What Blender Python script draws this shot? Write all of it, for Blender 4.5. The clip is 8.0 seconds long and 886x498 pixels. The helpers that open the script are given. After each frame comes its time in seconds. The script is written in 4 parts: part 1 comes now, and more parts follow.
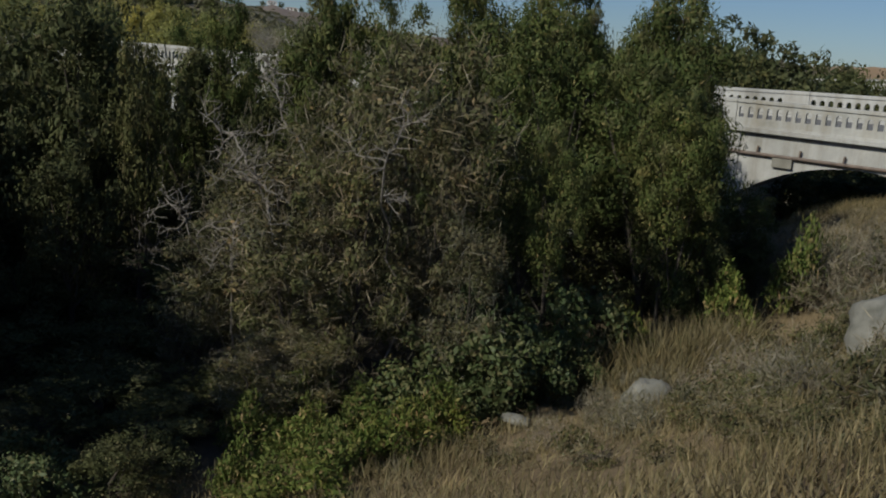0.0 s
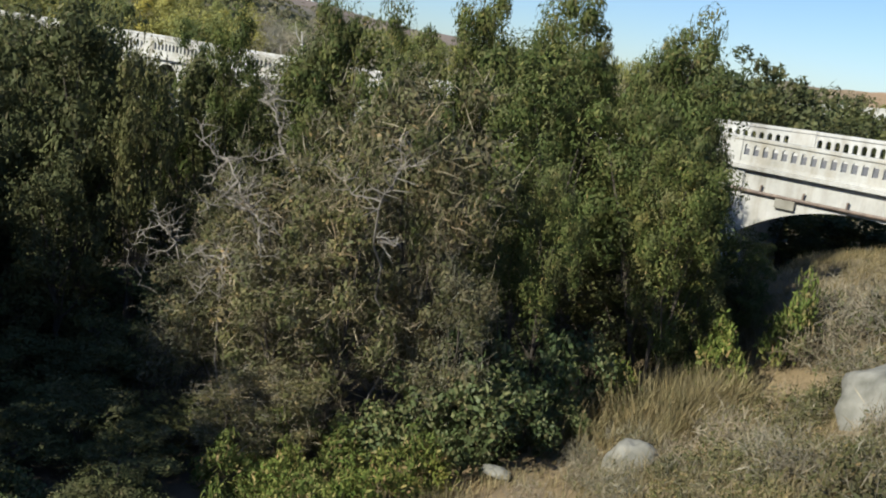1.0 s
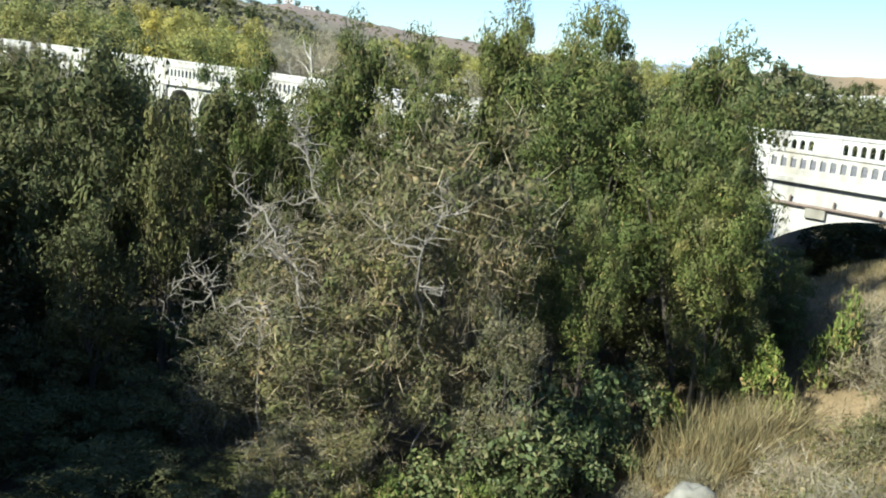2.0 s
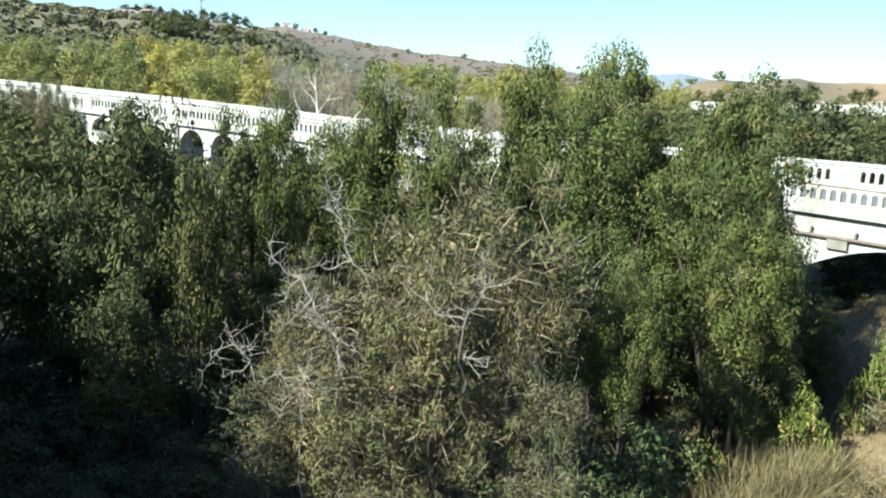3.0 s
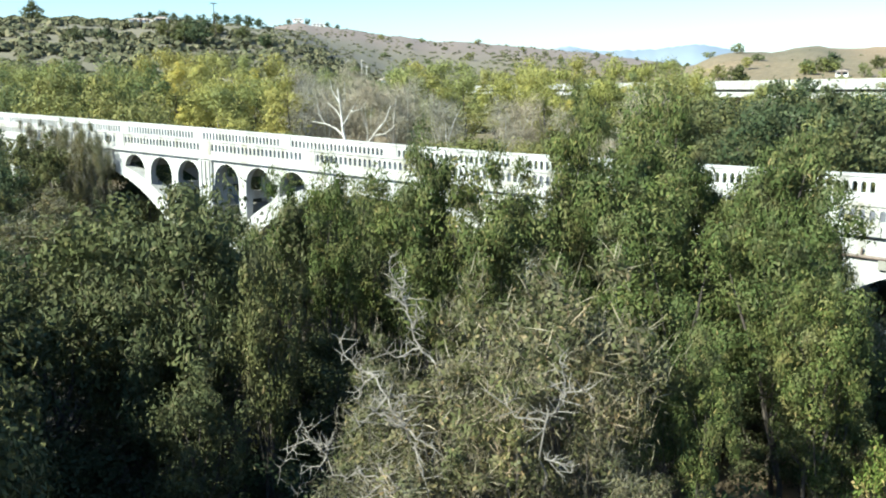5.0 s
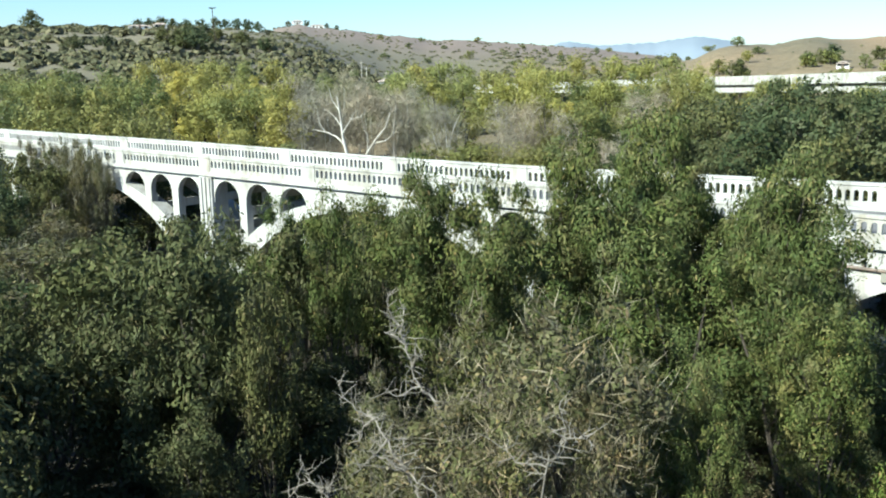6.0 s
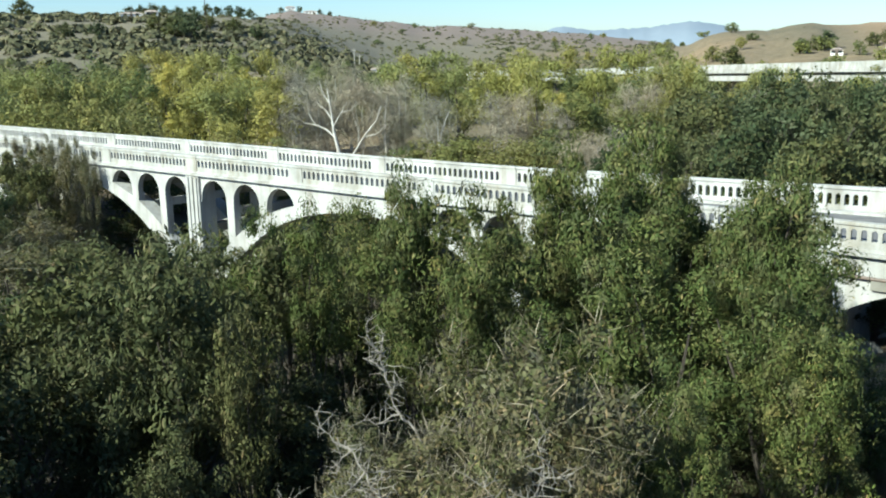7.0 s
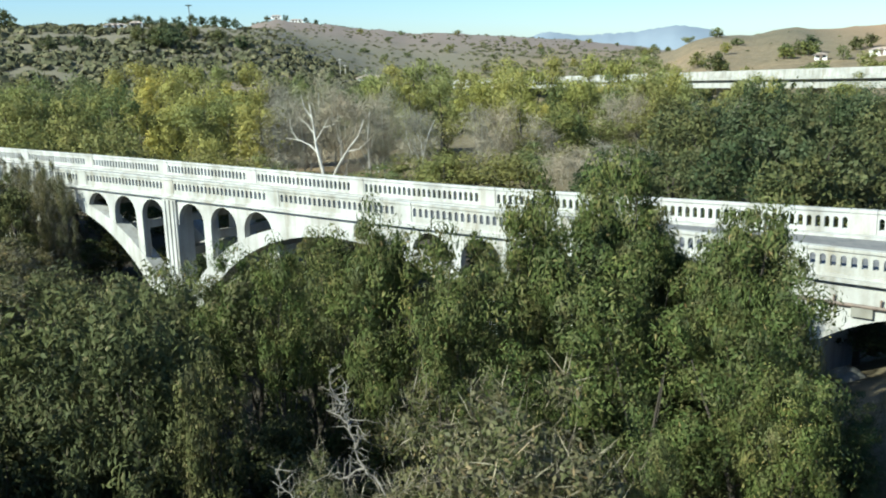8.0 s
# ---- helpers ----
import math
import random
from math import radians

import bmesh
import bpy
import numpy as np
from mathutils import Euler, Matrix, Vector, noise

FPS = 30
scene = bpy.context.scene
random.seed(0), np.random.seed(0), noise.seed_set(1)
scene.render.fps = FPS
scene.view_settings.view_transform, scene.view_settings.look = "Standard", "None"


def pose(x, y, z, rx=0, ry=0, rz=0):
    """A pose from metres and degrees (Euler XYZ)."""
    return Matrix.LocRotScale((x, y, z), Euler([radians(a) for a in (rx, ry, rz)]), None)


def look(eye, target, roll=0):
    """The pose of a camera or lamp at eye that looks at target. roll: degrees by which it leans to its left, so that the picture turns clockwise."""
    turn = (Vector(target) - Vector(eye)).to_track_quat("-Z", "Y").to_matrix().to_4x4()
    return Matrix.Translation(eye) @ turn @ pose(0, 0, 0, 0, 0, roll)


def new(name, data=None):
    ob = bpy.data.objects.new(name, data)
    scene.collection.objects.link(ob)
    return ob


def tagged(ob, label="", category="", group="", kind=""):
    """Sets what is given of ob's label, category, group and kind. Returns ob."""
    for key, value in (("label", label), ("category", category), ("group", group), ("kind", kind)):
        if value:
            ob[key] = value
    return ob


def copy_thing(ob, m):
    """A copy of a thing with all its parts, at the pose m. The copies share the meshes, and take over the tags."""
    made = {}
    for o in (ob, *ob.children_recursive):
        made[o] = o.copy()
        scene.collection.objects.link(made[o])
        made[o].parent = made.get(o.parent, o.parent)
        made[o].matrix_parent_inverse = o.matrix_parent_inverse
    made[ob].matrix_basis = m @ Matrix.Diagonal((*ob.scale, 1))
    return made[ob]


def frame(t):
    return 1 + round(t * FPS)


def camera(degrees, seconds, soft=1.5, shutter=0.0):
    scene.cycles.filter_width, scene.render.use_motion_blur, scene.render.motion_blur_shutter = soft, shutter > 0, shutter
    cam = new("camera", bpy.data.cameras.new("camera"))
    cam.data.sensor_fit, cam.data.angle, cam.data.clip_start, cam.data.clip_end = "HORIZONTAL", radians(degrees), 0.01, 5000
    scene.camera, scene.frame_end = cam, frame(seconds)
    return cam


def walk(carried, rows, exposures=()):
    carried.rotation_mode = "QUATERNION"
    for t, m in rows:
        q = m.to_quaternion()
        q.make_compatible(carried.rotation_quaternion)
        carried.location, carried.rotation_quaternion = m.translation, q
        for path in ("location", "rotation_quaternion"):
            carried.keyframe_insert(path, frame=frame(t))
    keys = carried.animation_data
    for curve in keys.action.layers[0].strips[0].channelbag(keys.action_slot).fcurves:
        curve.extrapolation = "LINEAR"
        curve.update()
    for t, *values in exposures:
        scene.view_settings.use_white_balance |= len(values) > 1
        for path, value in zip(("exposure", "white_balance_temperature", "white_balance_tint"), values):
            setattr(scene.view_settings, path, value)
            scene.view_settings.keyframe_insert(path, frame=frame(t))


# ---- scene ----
cam = camera(50.8, 8.0, soft=2.0)
PATH = [
    (0, (16.752, -34.525, 9.371), (15.592, -32.943, 8.984), 4.53),
    (0.5, (16.696, -34.258, 9.798), (15.537, -32.673, 9.419), 6.08),
    (1, (16.523, -34.140, 10.164), (15.365, -32.558, 9.772), 8.00),
    (1.5, (16.124, -34.092, 10.450), (14.954, -32.520, 10.051), 6.40),
    (3, (15.046, -34.484, 11.654), (13.856, -32.917, 11.297), 3.79),
    (3.5, (14.724, -34.640, 12.123), (13.509, -33.078, 11.831), 0.73),
    (4, (14.471, -34.874, 12.563), (13.268, -33.334, 12.139), 1.10),
    (4.5, (14.292, -34.929, 13.081), (13.062, -33.406, 12.671), 0.35),
    (4.7, (14.195, -34.906, 13.350), (12.965, -33.377, 12.961), 0.57),
    (5.8, (14.056, -34.579, 14.331), (12.840, -33.042, 13.934), -0.46),
    (6, (14.052, -34.530, 14.488), (12.821, -33.004, 14.094), -0.89),
    (6.5, (14.048, -34.321, 14.836), (12.854, -32.778, 14.398), -1.02),
    (7, (13.965, -33.896, 15.202), (12.746, -32.368, 14.778), -1.02),
    (7.5, (13.955, -33.522, 15.554), (12.750, -31.982, 15.134), -1.66),
    (8, (13.954, -33.010, 15.911), (12.751, -31.466, 15.499), -1.60),
]
EXPOSURES = [(0.0, -0.45, 6500, 4), (0.5, 0.1, 6600, 4), (1.0, 0.74, 6600, 3), (1.5, 1.22, 6500, 0), (3.0, 1.49, 6200, -5), (3.5, 1.24, 6150, -6), (4.0, 1.23, 6100, -6), (4.5, 1.59, 6100, -6), (6.0, 1.34, 6100, -7), (6.5, 1.14, 6080, -8), (8.0, 1.07, 6100, -8)]
walk(cam, [(t, look(eye, target, roll)) for t, eye, target, roll in PATH], EXPOSURES)

# ---- world and sun ----
SUN_DIR = Vector((-0.28, -0.91, 0.66)).normalized()
world = bpy.data.worlds.new("sky")
scene.world = world
world.use_nodes = True
wn = world.node_tree
sky = wn.nodes.new("ShaderNodeTexSky")
sky.sky_type = "NISHITA"
sky.sun_disc = False
sky.sun_elevation = math.asin(SUN_DIR.z)
sky.sun_rotation = math.atan2(SUN_DIR.x, SUN_DIR.y)
sky.altitude = 60
sky.air_density, sky.dust_density, sky.ozone_density = 1.0, 0.3, 4.0
wn.nodes["Background"].inputs["Strength"].default_value = 0.072
cool = wn.nodes.new("ShaderNodeMix")
cool.data_type, cool.blend_type = "RGBA", "MULTIPLY"
cool.inputs[0].default_value = 1.0
cool.inputs[7].default_value = (0.88, 0.95, 1.16, 1)
wn.links.new(sky.outputs["Color"], cool.inputs[6])
wn.links.new(cool.outputs[2], wn.nodes["Background"].inputs["Color"])
sun = new("sun", bpy.data.lights.new("sun", "SUN"))
sun.data.energy, sun.data.angle, sun.data.color = 5.0, radians(0.53), (1.0, 0.93, 0.83)
sun.matrix_world = look((0, 0, 60), Vector((0, 0, 60)) - SUN_DIR)


# ---- materials ----
def nodes_of(name):
    mat = bpy.data.materials.new(name)
    mat.use_nodes = True
    nt = mat.node_tree
    bsdf = nt.nodes["Principled BSDF"]
    return mat, nt, bsdf


def add_node(nt, kind, **values):
    n = nt.nodes.new(kind)
    for key, v in values.items():
        n.inputs[key].default_value = v
    return n


def ramp(nt, source, stops):
    r = nt.nodes.new("ShaderNodeValToRGB")
    while len(r.color_ramp.elements) < len(stops):
        r.color_ramp.elements.new(0.5)
    for e, (p, c) in zip(r.color_ramp.elements, stops):
        e.position, e.color = p, (*c, 1)
    nt.links.new(source, r.inputs["Fac"])
    return r.outputs["Color"]


def world_noise(nt, scale, detail=4.0, rough=0.55, stretch=(1, 1, 1)):
    g = nt.nodes.new("ShaderNodeNewGeometry")
    m = nt.nodes.new("ShaderNodeMapping")
    m.inputs["Scale"].default_value = stretch
    nt.links.new(g.outputs["Position"], m.inputs["Vector"])
    n = add_node(nt, "ShaderNodeTexNoise", Scale=scale, Detail=detail, Roughness=rough)
    nt.links.new(m.outputs["Vector"], n.inputs["Vector"])
    return n.outputs["Fac"]


def mixed(nt, a, b, fac, mode="MIX"):
    m = nt.nodes.new("ShaderNodeMix")
    m.data_type, m.blend_type = "RGBA", mode
    for sock, v in ((m.inputs[6], a), (m.inputs[7], b), (m.inputs[0], fac)):
        if isinstance(v, (int, float)):
            sock.default_value = v
        elif isinstance(v, tuple):
            sock.default_value = (*v, 1)
        else:
            nt.links.new(v, sock)
    return m.outputs[2]


def bump(nt, bsdf, height, strength, distance=0.02):
    b = add_node(nt, "ShaderNodeBump", Strength=strength, Distance=distance)
    nt.links.new(height, b.inputs["Height"])
    nt.links.new(b.outputs["Normal"], bsdf.inputs["Normal"])


def leaf_material(name, stops, gloss=0.75, see_through=0.16, withered=0.0, straw=(0.24, 0.19, 0.105), trees_differ=0.0):
    """Leaves: a colour for each leaf, with a slower drift through the plant, some light passing through."""
    mat, nt, bsdf = nodes_of(name)
    g = nt.nodes.new("ShaderNodeNewGeometry")
    leaf = ramp(nt, g.outputs["Random Per Island"], stops)
    shade = ramp(nt, world_noise(nt, 0.9, 3.0), [(0.28, (0.68, 0.62, 0.55)), (0.45, (0.88, 0.9, 0.88)), (0.58, (1.08, 1.08, 1.05)), (0.74, (1.42, 1.25, 1.12))])
    if withered:
        dry = ramp(nt, world_noise(nt, 1.7, 4.0, 0.6), [(0.5, (0, 0, 0)), (0.68, (withered, withered, withered))])
        leaf = mixed(nt, leaf, straw, dry)
        grey = ramp(nt, world_noise(nt, 1.3, 4.0, 0.6, (1.0, 1.1, 0.9)), [(0.54, (0, 0, 0)), (0.7, (withered, withered, withered))])
        leaf = mixed(nt, leaf, (0.15, 0.14, 0.115), grey)
    one = nt.nodes.new("ShaderNodeObjectInfo")
    v = trees_differ
    each = ramp(nt, one.outputs["Random"], [(0.0, (0.9 - v, 0.93 - 0.7 * v, 0.87 - v)), (0.35, (1.0 - 0.3 * v, 1.0, 1.0)), (0.7, (1.15 + v, 1.07 + 0.6 * v, 0.95)), (1.0, (0.96 + 0.4 * v, 1.02, 0.9 - 0.5 * v))])
    col = mixed(nt, mixed(nt, leaf, shade, 1.0, "MULTIPLY"), each, 1.0, "MULTIPLY")
    nt.links.new(col, bsdf.inputs["Base Color"])
    bsdf.inputs["Roughness"].default_value = gloss
    bsdf.inputs["Specular IOR Level"].default_value = 0.15
    tr = nt.nodes.new("ShaderNodeBsdfTranslucent")
    nt.links.new(col, tr.inputs["Color"])
    mix = nt.nodes.new("ShaderNodeMixShader")
    mix.inputs[0].default_value = see_through
    nt.links.new(bsdf.outputs[0], mix.inputs[1])
    nt.links.new(tr.outputs[0], mix.inputs[2])
    nt.links.new(mix.outputs[0], nt.nodes["Material Output"].inputs["Surface"])
    return mat


def concrete_material(name, light, dark, stain):
    mat, nt, bsdf = nodes_of(name)
    base = ramp(nt, world_noise(nt, 0.6, 6.0, 0.6), [(0.3, dark), (0.62, light)])
    streak = ramp(nt, world_noise(nt, 1.6, 5.0, 0.65, (1.0, 1.0, 0.12)), [(0.45, (1, 1, 1)), (0.75, stain)])
    fine = ramp(nt, world_noise(nt, 14.0, 4.0), [(0.3, (0.9, 0.9, 0.9)), (0.7, (1.0, 1.0, 1.0))])
    col = mixed(nt, mixed(nt, base, streak, 0.8, "MULTIPLY"), fine, 1.0, "MULTIPLY")
    nt.links.new(col, bsdf.inputs["Base Color"])
    bsdf.inputs["Roughness"].default_value = 0.85
    bump(nt, bsdf, world_noise(nt, 9.0, 6.0, 0.7), 0.35)
    return mat


def plain_material(name, a, b, scale, rough=0.8, stretch=(1, 1, 1), relief=0.3):
    mat, nt, bsdf = nodes_of(name)
    col = ramp(nt, world_noise(nt, scale, 5.0, 0.6, stretch), [(0.3, a), (0.7, b)])
    nt.links.new(col, bsdf.inputs["Base Color"])
    bsdf.inputs["Roughness"].default_value = rough
    bump(nt, bsdf, world_noise(nt, scale * 6, 4.0, 0.6, stretch), relief)
    return mat


CONCRETE = concrete_material("weathered_concrete", (0.46, 0.46, 0.446), (0.32, 0.32, 0.306), (0.52, 0.47, 0.38))
# stain streaks, plus the shade of inner and under parts darkened into the tone
CONCRETE_OLD_SHADED = concrete_material("stained_shaded_concrete", (0.30, 0.29, 0.255), (0.17, 0.165, 0.14), (0.5, 0.46, 0.38))
CONCRETE_RAIL = concrete_material("lichened_concrete", (0.43, 0.43, 0.41), (0.27, 0.27, 0.25), (0.55, 0.47, 0.34))
ASPHALT = plain_material("asphalt", (0.10, 0.10, 0.105), (0.17, 0.17, 0.17), 2.0, 0.9)
BARK = plain_material("bark", (0.032, 0.026, 0.02), (0.085, 0.07, 0.055), 3.0, 0.9, (1, 1, 0.3), 0.6)
DEADWOOD = plain_material("bleached_wood", (0.125, 0.112, 0.095), (0.255, 0.232, 0.20), 4.0, 0.8, (1, 1, 0.4), 0.5)
PALE_BARK = plain_material("pale_bark", (0.24, 0.22, 0.19), (0.52, 0.50, 0.46), 1.5, 0.75, (1, 1, 0.5), 0.3)
ROCK = plain_material("granite", (0.095, 0.095, 0.08), (0.215, 0.212, 0.188), 2.4, 0.85, (1, 1, 1), 0.9)
ROOF = plain_material("roof_tile", (0.30, 0.24, 0.2), (0.42, 0.35, 0.3), 0.8)
PAINT = plain_material("white_wall", (0.74, 0.73, 0.70), (0.82, 0.81, 0.79), 0.4)
STEEL = plain_material("rusty_steel", (0.09, 0.07, 0.06), (0.2, 0.15, 0.12), 4.0, 0.6)
GLASS = plain_material("dark_glass", (0.02, 0.025, 0.03), (0.04, 0.045, 0.05), 1.0, 0.12)

WILLOW = leaf_material("willow_leaves", [(0.0, (0.045, 0.066, 0.020)), (0.5, (0.069, 0.092, 0.030)), (0.9, (0.104, 0.122, 0.045)), (0.985, (0.160, 0.151, 0.063)), (1.0, (0.264, 0.202, 0.101))], withered=0.35)
DARKLEAF = leaf_material("dark_leaves", [(0.0, (0.048, 0.058, 0.024)), (0.5, (0.074, 0.085, 0.037)), (0.9, (0.106, 0.114, 0.053)), (1.0, (0.160, 0.140, 0.080))], withered=0.25, straw=(0.15, 0.12, 0.07))
BRUSH = leaf_material("dry_brush", [(0.0, (0.066, 0.074, 0.032)), (0.45, (0.094, 0.098, 0.045)), (0.85, (0.134, 0.127, 0.068)), (1.0, (0.248, 0.184, 0.104))], 0.8, 0.22, 0.65, (0.20, 0.168, 0.112))
MULEFAT = leaf_material("bright_leaves", [(0.0, (0.061, 0.090, 0.023)), (0.5, (0.117, 0.150, 0.040)), (0.85, (0.205, 0.203, 0.072)), (1.0, (0.328, 0.227, 0.129))])
VINE = leaf_material("vine_leaves", [(0.0, (0.050, 0.072, 0.032)), (0.6, (0.085, 0.112, 0.052)), (1.0, (0.16, 0.155, 0.085))], 0.5)
YELLOW = leaf_material("yellow_leaves", [(0.0, (0.27, 0.25, 0.070)), (0.5, (0.34, 0.315, 0.10)), (1.0, (0.41, 0.38, 0.15))], see_through=0.4, trees_differ=0.08)
YELLOWGREEN = leaf_material("yellowgreen_leaves", [(0.0, (0.20, 0.205, 0.075)), (0.5, (0.25, 0.255, 0.098)), (1.0, (0.31, 0.31, 0.13))], see_through=0.4, trees_differ=0.12)
OLIVE = leaf_material("olive_leaves", [(0.0, (0.135, 0.155, 0.062)), (0.5, (0.175, 0.194, 0.083)), (1.0, (0.23, 0.235, 0.112))], see_through=0.4, withered=0.25, trees_differ=0.18)
DEEPGREEN = leaf_material("deepgreen_leaves", [(0.0, (0.057, 0.074, 0.038)), (0.5, (0.075, 0.093, 0.048)), (1.0, (0.108, 0.123, 0.066))], see_through=0.35, withered=0.3, trees_differ=0.25)
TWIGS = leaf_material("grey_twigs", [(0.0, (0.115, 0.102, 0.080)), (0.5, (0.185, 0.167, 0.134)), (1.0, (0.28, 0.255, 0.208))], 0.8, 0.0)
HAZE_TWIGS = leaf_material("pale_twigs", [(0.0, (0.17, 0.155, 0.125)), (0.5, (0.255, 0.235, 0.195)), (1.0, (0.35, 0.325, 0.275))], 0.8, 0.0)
STRAW = leaf_material("dry_grass_blades", [(0.0, (0.118, 0.100, 0.050)), (0.5, (0.212, 0.170, 0.090)), (0.9, (0.35, 0.285, 0.165)), (1.0, (0.088, 0.098, 0.050))], 0.7, 0.25, 0.65, (0.135, 0.128, 0.07))
SCRUB = leaf_material("chaparral", [(0.0, (0.074, 0.080, 0.050)), (0.6, (0.104, 0.108, 0.066)), (1.0, (0.150, 0.140, 0.092))], 0.8, 0.1)


def ranged(nt, source, low, high):
    m = add_node(nt, "ShaderNodeMapRange")
    m.inputs["From Min"].default_value, m.inputs["From Max"].default_value = low, high
    nt.links.new(source, m.inputs["Value"])
    return m.outputs["Result"]


def ground_material():
    mat, nt, bsdf = nodes_of("dry_ground")
    broad = ramp(nt, world_noise(nt, 0.012, 6.0, 0.6), [(0.35, (0.15, 0.138, 0.092)), (0.5, (0.20, 0.172, 0.115)), (0.66, (0.29, 0.225, 0.145))])
    patch = ramp(nt, world_noise(nt, 0.35, 6.0, 0.65), [(0.35, (0.6, 0.56, 0.47)), (0.65, (1.1, 1.05, 0.98))])
    fine = ramp(nt, world_noise(nt, 7.0, 5.0, 0.7), [(0.3, (0.66, 0.64, 0.6)), (0.7, (1.12, 1.1, 1.05))])
    col = mixed(nt, mixed(nt, broad, patch, 1.0, "MULTIPLY"), fine, 1.0, "MULTIPLY")
    # brown chaparral country on the far ridge, bare russet grass on the hill beyond the highway
    spot = nt.nodes.new("ShaderNodeNewGeometry")
    for az, far, wide, tone, other in ((-75.0, 75.0, 60.0, (0.112, 0.104, 0.066), (0.172, 0.148, 0.098)), (0.0, 560.0, 140.0, (0.14, 0.110, 0.092), (0.20, 0.155, 0.122)), (102.5, 62.0, 40.0, (0.30, 0.185, 0.10), (0.36, 0.245, 0.14))):
        ang = math.radians(37.92 - az)
        dot = nt.nodes.new("ShaderNodeVectorMath")
        dot.operation = "DOT_PRODUCT"
        nt.links.new(spot.outputs["Position"], dot.inputs[0])
        dot.inputs[1].default_value = (-math.sin(ang), math.cos(ang), 0)
        start = -13.95 * math.sin(ang) - 33.0 * math.cos(ang) + far
        col = mixed(nt, col, mixed(nt, tone, other, world_noise(nt, 0.03, 5.0, 0.6)), ranged(nt, dot.outputs["Value"], start, start + wide))
    # dark brown river bottom: the thicket's deep shade painted into the ground
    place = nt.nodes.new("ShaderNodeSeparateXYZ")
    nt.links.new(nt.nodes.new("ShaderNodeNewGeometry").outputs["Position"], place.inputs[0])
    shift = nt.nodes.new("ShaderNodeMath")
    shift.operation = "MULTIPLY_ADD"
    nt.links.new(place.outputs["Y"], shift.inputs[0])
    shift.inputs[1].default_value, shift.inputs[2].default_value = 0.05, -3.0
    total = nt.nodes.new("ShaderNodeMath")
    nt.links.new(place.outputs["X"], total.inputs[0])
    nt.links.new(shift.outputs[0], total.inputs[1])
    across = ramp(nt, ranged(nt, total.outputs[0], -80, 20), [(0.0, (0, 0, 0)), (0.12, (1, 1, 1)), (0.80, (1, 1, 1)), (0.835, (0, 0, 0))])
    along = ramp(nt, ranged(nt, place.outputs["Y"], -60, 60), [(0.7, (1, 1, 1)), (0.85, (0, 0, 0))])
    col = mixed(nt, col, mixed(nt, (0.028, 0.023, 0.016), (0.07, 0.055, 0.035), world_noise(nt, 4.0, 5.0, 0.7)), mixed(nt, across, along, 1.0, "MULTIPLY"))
    nt.links.new(col, bsdf.inputs["Base Color"])
    bsdf.inputs["Roughness"].default_value = 0.95
    bump(nt, bsdf, world_noise(nt, 5.0, 6.0, 0.7), 0.8, 0.08)
    return mat


GROUND = ground_material()
# blue of the distant haze is put straight into this base colour
FAR_HILLS = plain_material("haze_blue_hills", (0.17, 0.215, 0.27), (0.22, 0.265, 0.315), 0.004, 0.95, relief=0.0)


# ---- mesh helpers ----
def link(name, bm, mat, parent=None, label=""):
    me = bpy.data.meshes.new(name)
    bm.to_mesh(me)
    bm.free()
    me.materials.append(mat)
    ob = new(name, me)
    if parent:
        ob.parent = parent
    if label:
        ob["label"] = label
    return ob


def part(name, bm, mat, parent, label=""):
    return link(name, bm, mat, parent, label)


def empty(name, place=(0, 0, 0)):
    ob = new(name)
    ob.location = place
    ob.empty_display_size = 0.3
    return ob


def box(bm, x0, x1, y0, y1, z0, z1, bevel=0.0):
    made = bmesh.ops.create_cube(bm, size=1.0)["verts"]
    bmesh.ops.scale(bm, vec=(x1 - x0, y1 - y0, z1 - z0), verts=made)
    bmesh.ops.translate(bm, vec=((x0 + x1) / 2, (y0 + y1) / 2, (z0 + z1) / 2), verts=made)
    if bevel:
        edges = list({e for v in made for e in v.link_edges})
        bmesh.ops.bevel(bm, geom=edges, offset=bevel, segments=1, affect="EDGES")
    return bm


def prism(bm, outline, y0, y1):
    """A solid with the outline (x, z), counter-clockwise seen from the south, from y0 to y1."""
    front = [bm.verts.new((x, y0, z)) for x, z in outline]
    back = [bm.verts.new((x, y1, z)) for x, z in outline]
    bm.faces.new(front)
    bm.faces.new(back[::-1])
    n = len(outline)
    for i in range(n):
        bm.faces.new((front[(i + 1) % n], front[i], back[i], back[(i + 1) % n]))
    return bm


def tube(bm, pts, radii, sides=6):
    """A tapered limb along pts."""
    rings = []
    for i, p in enumerate(pts):
        ahead = Vector(pts[min(i + 1, len(pts) - 1)]) - Vector(pts[max(i - 1, 0)])
        side = ahead.cross((0.31, 0.17, 0.93)).normalized()
        other = ahead.cross(side).normalized()
        rings.append([bm.verts.new(Vector(p) + radii[i] * (math.cos(2 * math.pi * k / sides) * side + math.sin(2 * math.pi * k / sides) * other)) for k in range(sides)])
    for a, b in zip(rings, rings[1:]):
        for k in range(sides):
            bm.faces.new((a[k], a[(k + 1) % sides], b[(k + 1) % sides], b[k]))
    bm.faces.new(rings[0][::-1])
    bm.faces.new(rings[-1])
    return bm


